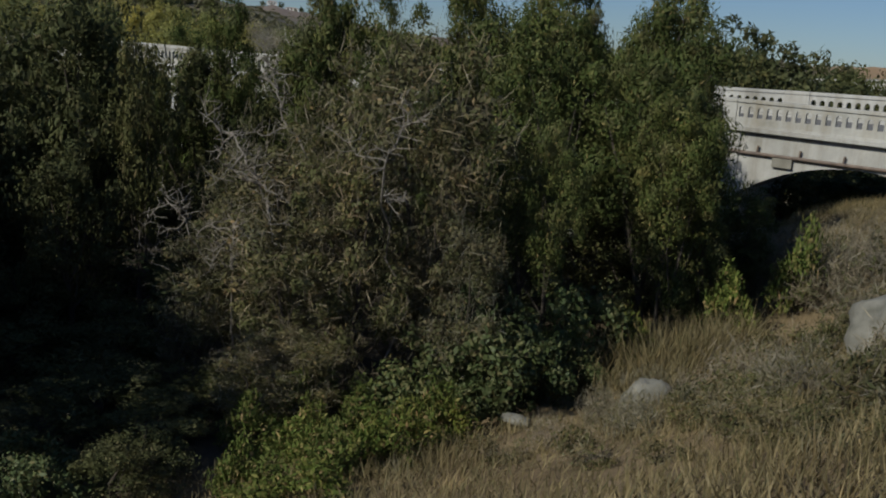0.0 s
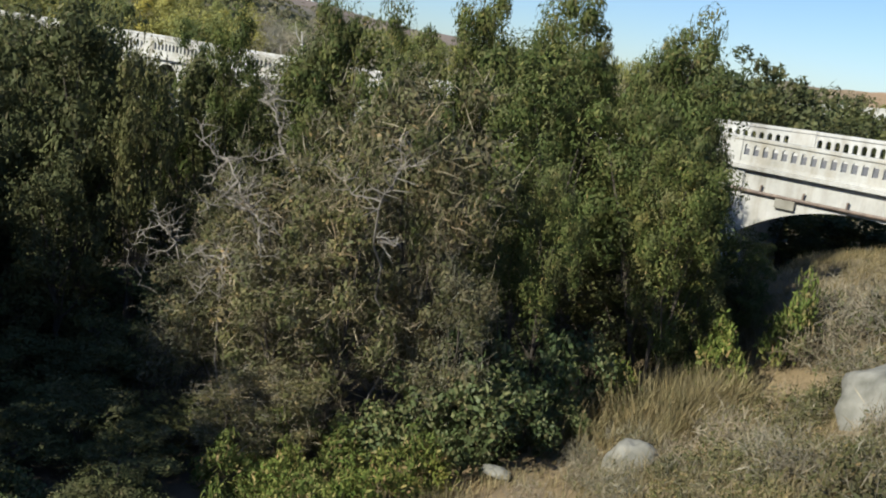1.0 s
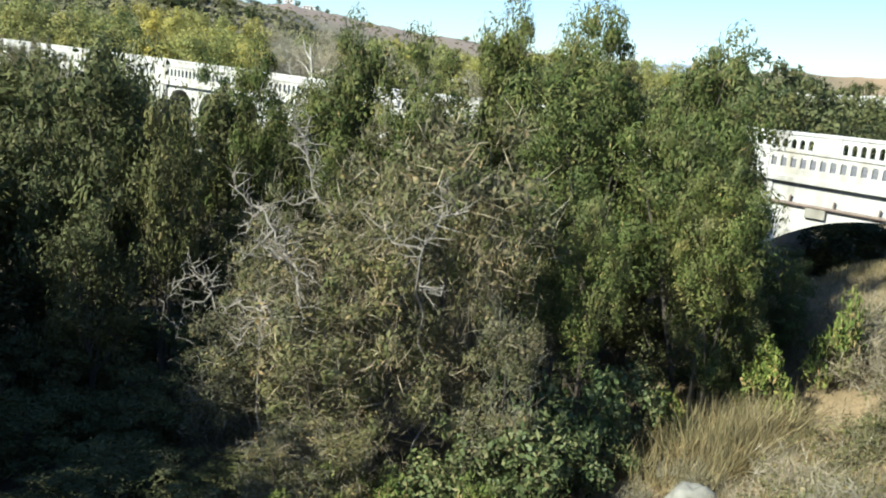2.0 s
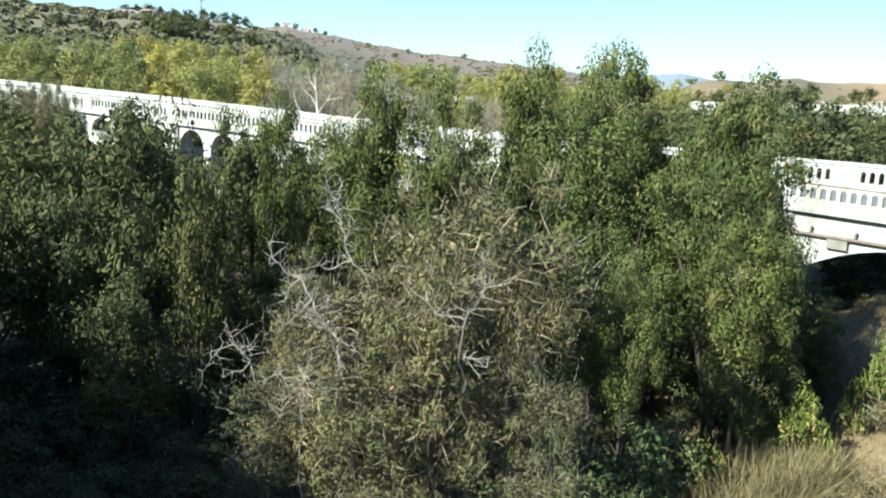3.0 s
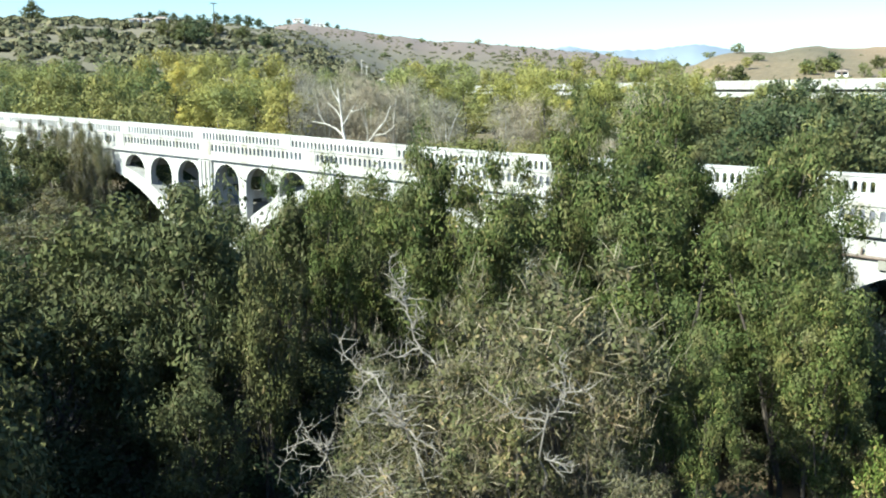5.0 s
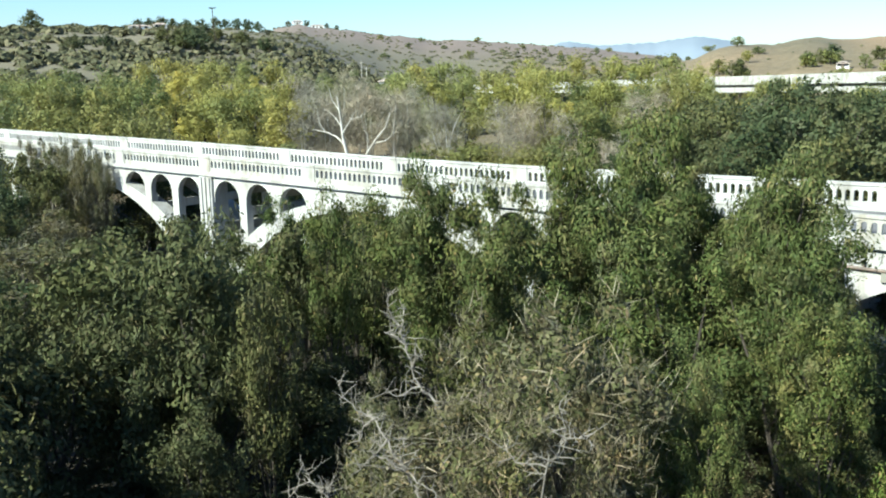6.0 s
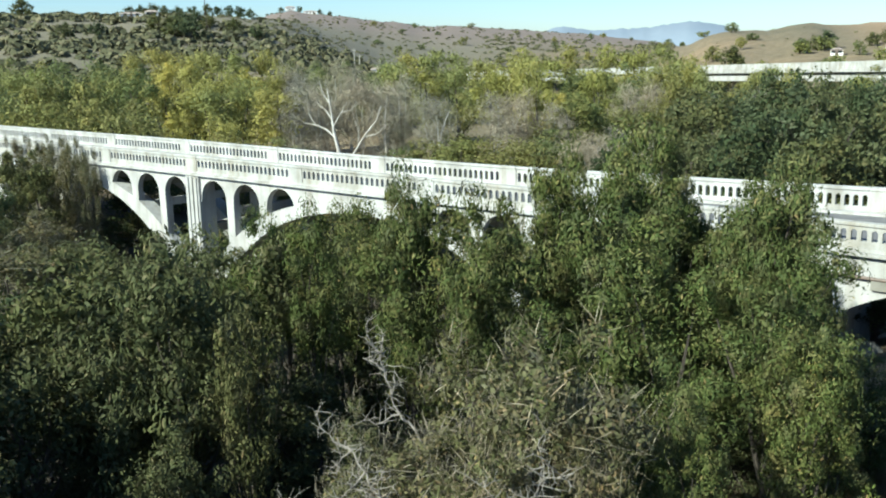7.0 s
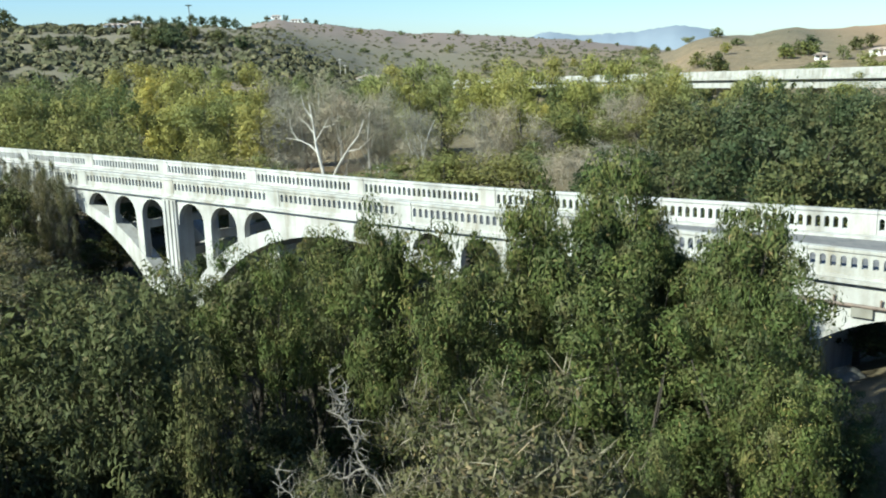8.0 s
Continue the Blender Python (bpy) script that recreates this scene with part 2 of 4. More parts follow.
def quads_mesh(name, corners, mat):
    """A mesh of loose four-cornered pieces, from an array (n, 4, 3)."""
    n = len(corners)
    me = bpy.data.meshes.new(name)
    me.vertices.add(4 * n)
    me.vertices.foreach_set("co", np.ascontiguousarray(corners, np.float32).ravel())
    me.loops.add(4 * n)
    me.loops.foreach_set("vertex_index", np.arange(4 * n, dtype=np.int32))
    me.polygons.add(n)
    me.polygons.foreach_set("loop_start", np.arange(0, 4 * n, 4, dtype=np.int32))
    me.update(calc_edges=True)
    me.materials.append(mat)
    return me


def clump_leaves(rng, clumps, each, radius, length, width, droop=0.0, upright=0.0, spread=0.35, facing=0.6):
    """Leaves gathered in rounded clumps, each leaf lying more or less along its clump's surface."""
    k = rng.integers(0, len(clumps), each * len(clumps))
    out = rng.normal(size=(len(k), 3))
    out /= np.linalg.norm(out, axis=1)[:, None]
    size = radius * (0.55 + 0.85 * rng.random(len(clumps)) ** 1.5)[k][:, None]
    pos = clumps[k] + out * size * (1 - 0.55 * rng.random((len(k), 1)) ** 1.5) * (1, 1, 0.82)
    normal = out + facing * rng.normal(size=out.shape)
    normal /= np.linalg.norm(normal, axis=1)[:, None]
    way = rng.normal(size=out.shape)
    way[:, 2] += 1.6 * upright - 1.6 * droop
    way -= normal * (way * normal).sum(1)[:, None]
    way /= np.linalg.norm(way, axis=1)[:, None] + 1e-9
    side = np.cross(normal, way)
    ln = length * (1 + spread * rng.normal(size=(len(k), 1))).clip(0.4, 1.8)
    wd = width * (1 + spread * rng.normal(size=(len(k), 1))).clip(0.4, 1.8)
    mid = pos + way * ln * 0.45 + normal * ln * 0.06
    return np.stack([pos, mid + side * wd / 2, pos + way * ln, mid - side * wd / 2], 1)


def crown_clumps(rng, count, rx, rz, low, ragged=0.25, fill=0.35):
    """Centres of leaf clumps in a rounded crown: rx its radius, rz its height, low where it begins. Denser at its outside."""
    d = rng.normal(size=(count, 3))
    d /= np.linalg.norm(d, axis=1)[:, None]
    r = (1 - fill * rng.random((count, 1))) * (1 + ragged * rng.normal(size=(count, 1))).clip(0.5, 1.18)
    p = d * r
    turn = np.arctan2(d[:, 1], d[:, 0])
    lumps = 1 + 0.27 * np.sin(3 * turn + rng.random() * 6) * np.cos(2.3 * d[:, 2] + rng.random() * 6) + 0.23 * np.sin(5 * turn + rng.random() * 6) * np.sin(4.5 * d[:, 2] + rng.random() * 6)
    p *= lumps[:, None]
    p[:, :2] *= rx
    p[:, 2] = low + (p[:, 2] + 1) / 2 * rz
    p[:, 2] = p[:, 2].clip(0.1, None)
    return p


TOPS = {}


def plant_model(name, seed, radius, height, low, clump_count, each, leaf, mat, bark, ragged=0.2, fill=0.4, droop=0.0, upright=0.0, limb_count=7, thick=0.12, clump_radius=0.6, twig=None, facing=0.45, shape=1.0):
    """One tree or shrub: an Empty with trunk, limbs and crown, made once and then copied."""
    rng = np.random.default_rng(seed)
    clumps = crown_clumps(rng, clump_count, radius, height - low, low, ragged, fill)
    gap = np.sort(np.linalg.norm(clumps[:, None] - clumps[None], axis=2), 1)[:, 3]
    clumps = clumps[gap < np.percentile(gap, 88)]
    clumps[:, :2] *= (1.1 - 0.3 * (clumps[:, 2:] / height).clip(0, 1.2) ** 2) ** shape
    root = empty(name)
    lean = rng.normal(size=2) * 0.08 * height
    spine = [Vector((lean[0] * f * f + 0.06 * rng.normal(), lean[1] * f * f + 0.06 * rng.normal(), 0.85 * height * f - 0.35)) for f in (0, 0.2, 0.42, 0.65, 0.85, 1.0)]
    part("trunk", tube(bmesh.new(), spine, [thick * s for s in (1.25, 0.95, 0.8, 0.6, 0.38, 0.15)], 7), bark, root)
    for i in rng.choice(len(clumps), min(limb_count, len(clumps)), replace=False):
        end = Vector(clumps[i])
        f = min(0.9, max(0.12, (end.z / height) * rng.uniform(0.35, 0.75)))
        k = min(4, int(f * 5))
        start = spine[k].lerp(spine[k + 1], f * 5 - k)
        bend = Vector(rng.normal(size=3)) * 0.08 * (end - start).length
        pts = [start, start.lerp(end, 0.35) + bend, start.lerp(end, 0.7) + bend * 0.8, end]
        t = thick * rng.uniform(0.3, 0.5)
        part("limb", tube(bmesh.new(), pts, [t, t * 0.75, t * 0.5, t * 0.15], 5), bark, root)
    leaves = clump_leaves(rng, clumps, each, clump_radius, leaf[0], leaf[1], droop, upright, 0.35, facing)
    TOPS[root.name] = float(np.percentile(leaves[:, 2, 2], 98.6))
    crown = new("crown", quads_mesh("crown", leaves, mat))
    crown.parent = root
    if twig:
        sprigs = clump_leaves(rng, clumps, twig[0], clump_radius * 1.2, twig[1], twig[2], 0.0, 0.35, 0.4, 2.0)
        tw = new("brushwood", quads_mesh("brushwood", sprigs, TWIGS))
        tw.parent = root
        tw["kind"] = "stuff"
    return root


# ---- ground: one sheet to the horizon ----
HOME = (13.95, -33.0)
FACING = 37.92
BANK_X = (-81, -19, -3.5, 1.6, 6.8, 8.9, 11, 13.1, 16.2, 20.4, 27.6, 48)
BANK_Z = (1.0, 1.2, 1.7, 2.1, 2.7, 3.1, 3.85, 4.75, 6.15, 7.2, 7.8, 8.4)
LAYERS = [
    (430.0, (-70, -40, -30, -24.5, -22.8, -20.8, -19, -13.3, -10.8, -9, -7, -4, 0), (36, 30, 28, 27.5, 28.5, 27.4, 28, 27, 24, 20, 13, 5, 0)),
    (900.0, (-40, -20, -14, -10.8, -9.5, -7.8, -5.8, -3.5, -1.8, -0.3, 2.6, 5.3, 7.9, 10.2, 12.5, 14, 16), (6, 8, 14, 35, 40, 38.5, 37, 35, 31.4, 32.5, 29.5, 25.8, 23, 17.8, 10.7, 4, 0)),
    (480.0, (9, 11, 12.5, 13.8, 15.1, 16.7, 18.5, 20.3, 22.4, 25.1, 40, 80), (0, 4, 8.5, 11, 16.6, 18.9, 18.4, 21.6, 19.9, 21.7, 24, 20)),
]


def smooth(a, b, x):
    t = np.clip((x - a) / (b - a), 0, 1)
    return t * t * (3 - 2 * t)


def ripple(x, y):
    return (np.sin(0.31 * x + 1.3) * np.cos(0.27 * y - 0.4) + 0.6 * np.sin(0.83 * x - 0.5 * y) + 0.35 * np.sin(1.9 * x + 1.4 * y + 2)) / 2


def ground_z(x, y):
    x, y = np.asarray(x, float), np.asarray(y, float)
    up_bank = 8.0 * smooth(-13, -4, y) * (1 - smooth(4, 12, y)) * smooth(-4, 6, x)
    z = np.interp(x - 0.14 * (np.clip(y, -45, 10) + 18) + up_bank, BANK_X, BANK_Z)
    r = np.hypot(x - HOME[0], y - HOME[1])
    z = z * (1 - smooth(60, 200, r)) + 1.6 * smooth(60, 200, r)
    z = z + 0.16 * ripple(x, y) * (1 - smooth(60, 200, r))
    az = FACING - np.degrees(np.arctan2(-(x - HOME[0]), y - HOME[1]))
    az = (az + 180) % 360 - 180
    wave = 1 + 0.012 * np.sin(az * 1.7) + 0.012 * np.sin(az * 4.1 + r * 0.01)
    for far, angles, heights in LAYERS:
        top = np.interp(az, angles, heights) * wave
        z = z + top * smooth(0.38 * far, far, r) * (1 - 0.65 * smooth(far, 1.7 * far, r)) * (1 - smooth(2 * far, 3.5 * far, r))
    return z


def build_ground():
    azs = np.radians(np.concatenate([np.arange(-180, -40, 5.0), np.arange(-40, 40, 0.6), np.arange(40, 180, 5.0)]))
    rs = np.concatenate([[0.0], np.geomspace(0.8, 4800, 230)])
    a, r = np.meshgrid(azs, rs[1:])
    ang = np.radians(FACING) - a
    x, y = HOME[0] - np.sin(ang) * r, HOME[1] + np.cos(ang) * r
    verts = np.stack([x, y, ground_z(x, y)], -1).reshape(-1, 3)
    n, m = len(azs), len(rs) - 1
    i, j = np.meshgrid(np.arange(m - 1), np.arange(n), indexing="ij")
    jn = (j + 1) % n
    faces = np.stack([i * n + j, i * n + jn, (i + 1) * n + jn, (i + 1) * n + j], -1).reshape(-1, 4)
    faces = faces[:, ::-1]
    hub = len(verts)
    verts = np.vstack([verts, [HOME[0], HOME[1], float(ground_z(*HOME))]])
    fan = [(hub, k, (k + 1) % n) for k in range(n)]
    me = bpy.data.meshes.new("ground")
    me.from_pydata(verts.tolist(), [], faces.tolist() + fan)
    for p in me.polygons:
        p.use_smooth = True
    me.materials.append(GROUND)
    return tagged(new("ground", me), "dry tan river bank and brown grassy hills", "ground", kind="structure")


build_ground()


def place_of(az, r):
    ang = math.radians(FACING - az)
    return HOME[0] - math.sin(ang) * r, HOME[1] + math.cos(ang) * r


# mountains on the skyline, the blue of distance haze painted on
bm = bmesh.new()
rng = np.random.default_rng(5)
steps = np.arange(0.0, 24.0, 0.25)
tops = np.interp(steps, (0, 3, 4.5, 5.6, 6.6, 8.3, 9.9, 11.9, 13.8, 15.7, 17, 18.5, 24), (10, 25, 45, 61, 83, 62, 64, 71, 90, 74, 36, 20, 0)) + rng.normal(size=len(steps)) * 2.2
low, high, back = [], [], []
for a, h in zip(steps, tops):
    x, y = place_of(a, 3900)
    low.append(bm.verts.new((x, y, -20)))
    x, y = place_of(a, 4200)
    high.append(bm.verts.new((x, y, 12 + h)))
    x, y = place_of(a, 4600)
    back.append(bm.verts.new((x, y, -20)))
for k in range(len(steps) - 1):
    bm.faces.new((low[k], low[k + 1], high[k + 1], high[k]))
    bm.faces.new((high[k], high[k + 1], back[k + 1], back[k]))
for f in bm.faces:
    f.smooth = True
tagged(link("backdrop", bm, FAR_HILLS), "mountain range on the horizon, haze blue painted in", "mountains", kind="structure")

# ---- the bridge ----
SPAN, PANEL, DECK = 27.0, 9.0, 5.8
bridge = tagged(empty("arch_bridge", (0, 0, 0)), "white open-spandrel concrete arch bridge with arcaded railings", "bridge")
PIERS = [-86.0, -59.0, -32.0, -5.0]
CROWN_Z = 6.9
SLAB_Z, ROAD_Z = 7.95, 8.2
# bottom of the openings, their heads, top of the wall under the coping: river side and far side
RAILS = ((8.44, 8.85, 8.96), (8.47, 8.94, 9.11))
# the old deck has settled: it leans to the river at the bank and sags over the middle arch
SETTLED_X = (-54, -45, -36, -27, -18, -9, 0, 9, 18, 60)
SETTLED_RIVER = (0.0, 0.06, 0.06, 0.05, 0.02, 0.02, -0.05, -0.18, -0.24, -0.24)
SETTLED_FAR = (0.0, 0.0, -0.02, -0.11, -0.16, -0.07, 0.10, 0.25, 0.30, 0.30)


def settled(x, y):
    a, b = np.interp(x, SETTLED_X, SETTLED_RIVER), np.interp(x, SETTLED_X, SETTLED_FAR)
    return float(a + (b - a) * min(max(y / DECK, 0.0), 1.0))


def bridge_part(name, bm, mat, label=""):
    for v in bm.verts:
        v.co.z += settled(v.co.x, v.co.y) * min(max((v.co.z - 3.0) / 3.0, 0.0), 1.0)
    return part(name, bm, mat, bridge, label)


def long_box(bm, x0, x1, y0, y1, z0, z1, step=3.0):
    """A bar along the bridge in short stretches, so that it can follow the settled deck."""
    n = max(1, round((x1 - x0) / step))
    rings = [[bm.verts.new((x0 + (x1 - x0) * k / n, y, z)) for y, z in ((y0, z0), (y1, z0), (y1, z1), (y0, z1))] for k in range(n + 1)]
    for a, b in zip(rings, rings[1:]):
        for k in range(4):
            bm.faces.new((a[(k + 1) % 4], a[k], b[k], b[(k + 1) % 4]))
    bm.faces.new(rings[0])
    bm.faces.new(rings[-1][::-1])
    return bm


def intrados(dx):
    return CROWN_Z - 0.03 * dx * dx - 0.00008 * dx ** 4


def extrados(dx):
    return intrados(dx) + 0.52 + 0.0092 * dx * dx


def rib(y0, y1, middle):
    bm = bmesh.new()
    xs = np.linspace(-12.9, 12.9, 41)
    lower = [(middle + d, intrados(d)) for d in xs]
    upper = [(middle + d, min(extrados(d), SLAB_Z - 0.12)) for d in xs[::-1]]
    prism(bm, lower + upper, y0, y1)
    return bm


BAY, HEAD_R, SPRING = 2.87, 1.12, 6.61
BAYS = (1.815, 4.685, 7.555)


def spandrel_bay(c, y0, y1):
    """The wall over one small arch."""
    bm = bmesh.new()
    arc = [(c + HEAD_R * math.cos(a), SPRING + HEAD_R * math.sin(a)) for a in np.linspace(0, math.pi, 17)]
    outline = [(c + BAY / 2, 6.4), (c + BAY / 2, SLAB_Z - 0.04), (c - BAY / 2, SLAB_Z - 0.04), (c - BAY / 2, 6.4), (c - HEAD_R, 6.4), *arc[::-1], (c + HEAD_R, 6.4)]
    prism(bm, outline[::-1], y0, y1)
    return bm


def crown_wall(middle, y0, y1):
    bm = bmesh.new()
    half = SPAN / 2 - BAYS[2] - BAY / 2
    xs = np.linspace(-half, half, 15)
    lower = [(middle + d, intrados(d) + 0.05) for d in xs]
    prism(bm, lower + [(middle + half, SLAB_Z - 0.04), (middle - half, SLAB_Z - 0.04)], y0, y1)
    return bm


RIVER_FACE, FAR_FACE = (0.04, 0.4), (DECK - 0.4, DECK - 0.04)
for y0, y1 in (RIVER_FACE, FAR_FACE):
    ry0, ry1 = (0.0, 0.95) if y0 < 1 else (DECK - 0.95, DECK)
    for p in PIERS[:-1]:
        middle = p + SPAN / 2
        bridge_part("arch_rib", rib(ry0, ry1, middle), CONCRETE)
        bridge_part("crown_wall", crown_wall(middle, y0, y1), CONCRETE)
    for p in PIERS:
        for s in (-1, 1):
            if p + s * 4 < -86 or p + s * 4 > -5:
                continue
            for c in BAYS:
                bridge_part("spandrel_arch", spandrel_bay(p + s * c, y0, y1), CONCRETE)
            for c in (BAYS[0] + BAY / 2, BAYS[1] + BAY / 2):
                x = p + s * c
                bridge_part("spandrel_column", box(bmesh.new(), x - 0.31, x + 0.31, y0, y1 + (0.12 if y0 < 1 else 0), extrados(SPAN / 2 - c) - 0.25, 6.4), CONCRETE)
for p in PIERS:
    for y0, y1 in ((-0.12, 1.1), (DECK - 1.1, DECK + 0.12)):
        bm = box(bmesh.new(), p - 0.62, p + 0.62, y0, y1, 0.2, SLAB_Z - 0.04, 0.04)
        for d in (-0.5, -0.12, 0.26):
            box(bm, p + d, p + d + 0.24, y0 - 0.07 if y0 < 1 else y1, y0 if y0 < 1 else y1 + 0.07, 0.2, SLAB_Z - 0.1)
        bridge_part("pier", bm, CONCRETE, "ribbed concrete pier")
    bm = box(bmesh.new(), p - 0.35, p + 0.35, 1.1, DECK - 1.1, 4.4, 4.9)
    box(bm, p - 1.6, p + 1.6, -0.6, DECK + 0.6, -0.5, 1.9)
    bridge_part("pier_strut", bm, CONCRETE_OLD_SHADED)
    for s in (-1, 1):
        if p + s * 4 < -86 or p + s * 4 > -5:
            continue
        for c in (BAYS[0] + BAY / 2, BAYS[1] + BAY / 2, BAYS[2] + BAY / 2):
            x = p + s * c
            bridge_part("floor_beam", box(bmesh.new(), x - 0.2, x + 0.2, 0.41, DECK - 0.41, 7.1, SLAB_Z - 0.02), CONCRETE_OLD_SHADED)
            if c < 8:
                z = 6.25 if c < 4 else extrados(SPAN / 2 - c) - 0.3
                bridge_part("cross_strut", box(bmesh.new(), x - 0.2, x + 0.2, 0.53, DECK - 0.41, z - 0.45, z), CONCRETE)

# closed approach arches between the last river pier and the bank
APPROACH = ((-4.37, 3.5), (4.7, 13.3))
for y0, y1 in (RIVER_FACE, FAR_FACE):
    for x0, x1 in APPROACH:
        mid, half = (x0 + x1) / 2, (x1 - x0) / 2
        big = (half * half + 1.5 * 1.5) / 3.0
        arc = [(x0 + 0.003 + (x1 - x0 - 0.006) * k / 20, 7.04 - big + math.sqrt(max(big * big - (x0 + (x1 - x0) * k / 20 - mid) ** 2, 0))) for k in range(21)]
        bridge_part("approach_wall", prism(bmesh.new(), arc + [(x1 - 0.003, SLAB_Z - 0.04), (x0 + 0.003, SLAB_Z - 0.04)], y0, y1), CONCRETE)
for x0, x1 in APPROACH:
    mid, half = (x0 + x1) / 2, (x1 - x0) / 2
    big = (half * half + 1.5 * 1.5) / 3.0
    under = [(x0 + 0.01 + (x1 - x0 - 0.02) * k / 20, 7.07 - big + math.sqrt(max(big * big - (x0 + (x1 - x0) * k / 20 - mid) ** 2, 0))) for k in range(21)]
    # vault concrete carries its underside shade as a darker colour
    bridge_part("vault", prism(bmesh.new(), under + [(x, z + 0.3) for x, z in under[::-1]], 0.41, DECK - 0.41), CONCRETE_OLD_SHADED, "stained vault under the approach, its shade painted dark")
for x in (4.1, 13.9):
    bridge_part("approach_pier", box(bmesh.new(), x - 0.597, x + 0.597, -0.04, DECK + 0.04, 0.8, SLAB_Z - 0.04, 0.03), CONCRETE)

bm = long_box(bmesh.new(), -92, 60, -0.02, DECK + 0.02, SLAB_Z - 0.02, ROAD_Z - 0.01)
long_box(bm, -92, 60, -0.2, DECK + 0.2, SLAB_Z, SLAB_Z + 0.13)
bridge_part("deck_slab", bm, CONCRETE)
bridge_part("road_surface", long_box(bmesh.new(), -92, 60, 0.62, DECK - 0.75, ROAD_Z - 0.008, ROAD_Z + 0.006), ASPHALT, "grey worn asphalt roadway")
for y0, y1 in ((0.26, 0.617), (DECK - 0.747, DECK - 0.31)):
    bridge_part("kerb", long_box(bmesh.new(), -92, 60, y0, y1, ROAD_Z - 0.008, ROAD_Z + 0.10), CONCRETE, "low pale kerb along the roadway")

# beyond the last arch the deck runs onto the bank
bridge_part("abutment_wall", box(bmesh.new(), 14.5, 60, 0.0, DECK, 2.0, SLAB_Z - 0.02), CONCRETE_OLD_SHADED)

PITCH, OPENING, COUNT = 0.3468, 0.19, 23
RUN = COUNT * PITCH
POST = (PANEL - RUN) / 2


def panel_bands(x0, y0, y1, base, sizes):
    """The solid bands under and over one row of openings, with its rounded heads, and the coping."""
    low, high, top = sizes
    bm = bmesh.new()
    box(bm, x0, x0 + RUN, y0, y1, base, low)
    head = high - OPENING / 2
    outline = [(x0 + RUN, top), (x0, top), (x0, head)]
    for k in range(COUNT):
        c = x0 + (k + 0.5) * PITCH
        outline += [(c - OPENING / 2 * math.cos(a), head + OPENING / 2 * math.sin(a)) for a in np.linspace(0, math.pi, 7)]
    outline.append((x0 + RUN, head))
    prism(bm, outline[::-1], y0, y1)
    box(bm, x0, x0 + RUN, y0 - 0.05, y1 + 0.05, top + 0.003, top + 0.14, 0.02)
    return bm


def baluster_mesh(sizes, stone):
    bm = bmesh.new()
    box(bm, -(PITCH - OPENING) / 2, (PITCH - OPENING) / 2, 0.043, 0.207, sizes[0] - 0.02, sizes[1] - OPENING / 2 + 0.02, 0.012)
    me = bpy.data.meshes.new("baluster")
    bm.to_mesh(me)
    bm.free()
    me.materials.append(stone)
    return me


for y0, base, first, sizes, stone in ((0.0, SLAB_Z + 0.13, -41.1, RAILS[0], CONCRETE_RAIL), (DECK - 0.3, ROAD_Z - 0.004, -40.12, RAILS[1], CONCRETE)):
    stick = baluster_mesh(sizes, stone)
    for k in range(-5, 10):
        post_x = first + k * PANEL
        bm = box(bmesh.new(), post_x - POST + 0.002, post_x + POST - 0.002, y0, y0 + 0.25, base, sizes[2], 0.015)
        box(bm, post_x - POST + 0.002, post_x + POST - 0.002, y0 - 0.03, y0 + 0.28, sizes[2] + 0.003, sizes[2] + 0.145, 0.02)
        bridge_part("railing_post", bm, stone)
        x0 = post_x + POST
        bm = panel_bands(x0, y0 + 0.04, y0 + 0.21, base, sizes)
        near = -1 <= k <= 5
        half_gap = (PITCH - OPENING) / 2
        for j in range(COUNT + 1):
            if near and 0 < j < COUNT:
                continue
            xb = x0 + j * PITCH
            box(bm, max(x0, xb - half_gap), min(x0 + RUN, xb + half_gap), y0 + 0.043, y0 + 0.207, sizes[0] - 0.02, sizes[1] - OPENING / 2 + 0.02)
        panel = bridge_part("railing_panel", bm, stone)
        for j in range(1, COUNT if near else 0):
            b = new("baluster", stick)
            b.parent = panel
            b.location = (x0 + j * PITCH, y0, settled(x0 + j * PITCH, y0))

# a rusty pipe with short vent stubs along the spandrel near the bank
bridge_part("pipe", tube(bmesh.new(), [(2.5 + 1.5 * k, -0.07, 7.18) for k in range(12)], [0.065] * 12, 8), STEEL, "rusty brown pipe along the spandrel")
# thin dark slab stands in for a tree's shadow on the wall
bridge_part("shade_patch", box(bmesh.new(), 5.99, 6.7, -0.1, 0.03, 6.78, 7.12, 0.01), CONCRETE_OLD_SHADED, "blue-grey slab standing for a shaded patch under the ledge")
for x in (5.4, 6.93, 8.45, 9.98, 11.5):
    bridge_part("vent_stub", tube(bmesh.new(), [(x, -0.07, 7.2), (x, -0.07, 7.36), (x + 0.02, -0.07, 7.48)], [0.035, 0.035, 0.045], 8), STEEL, "short rusty vent stub")

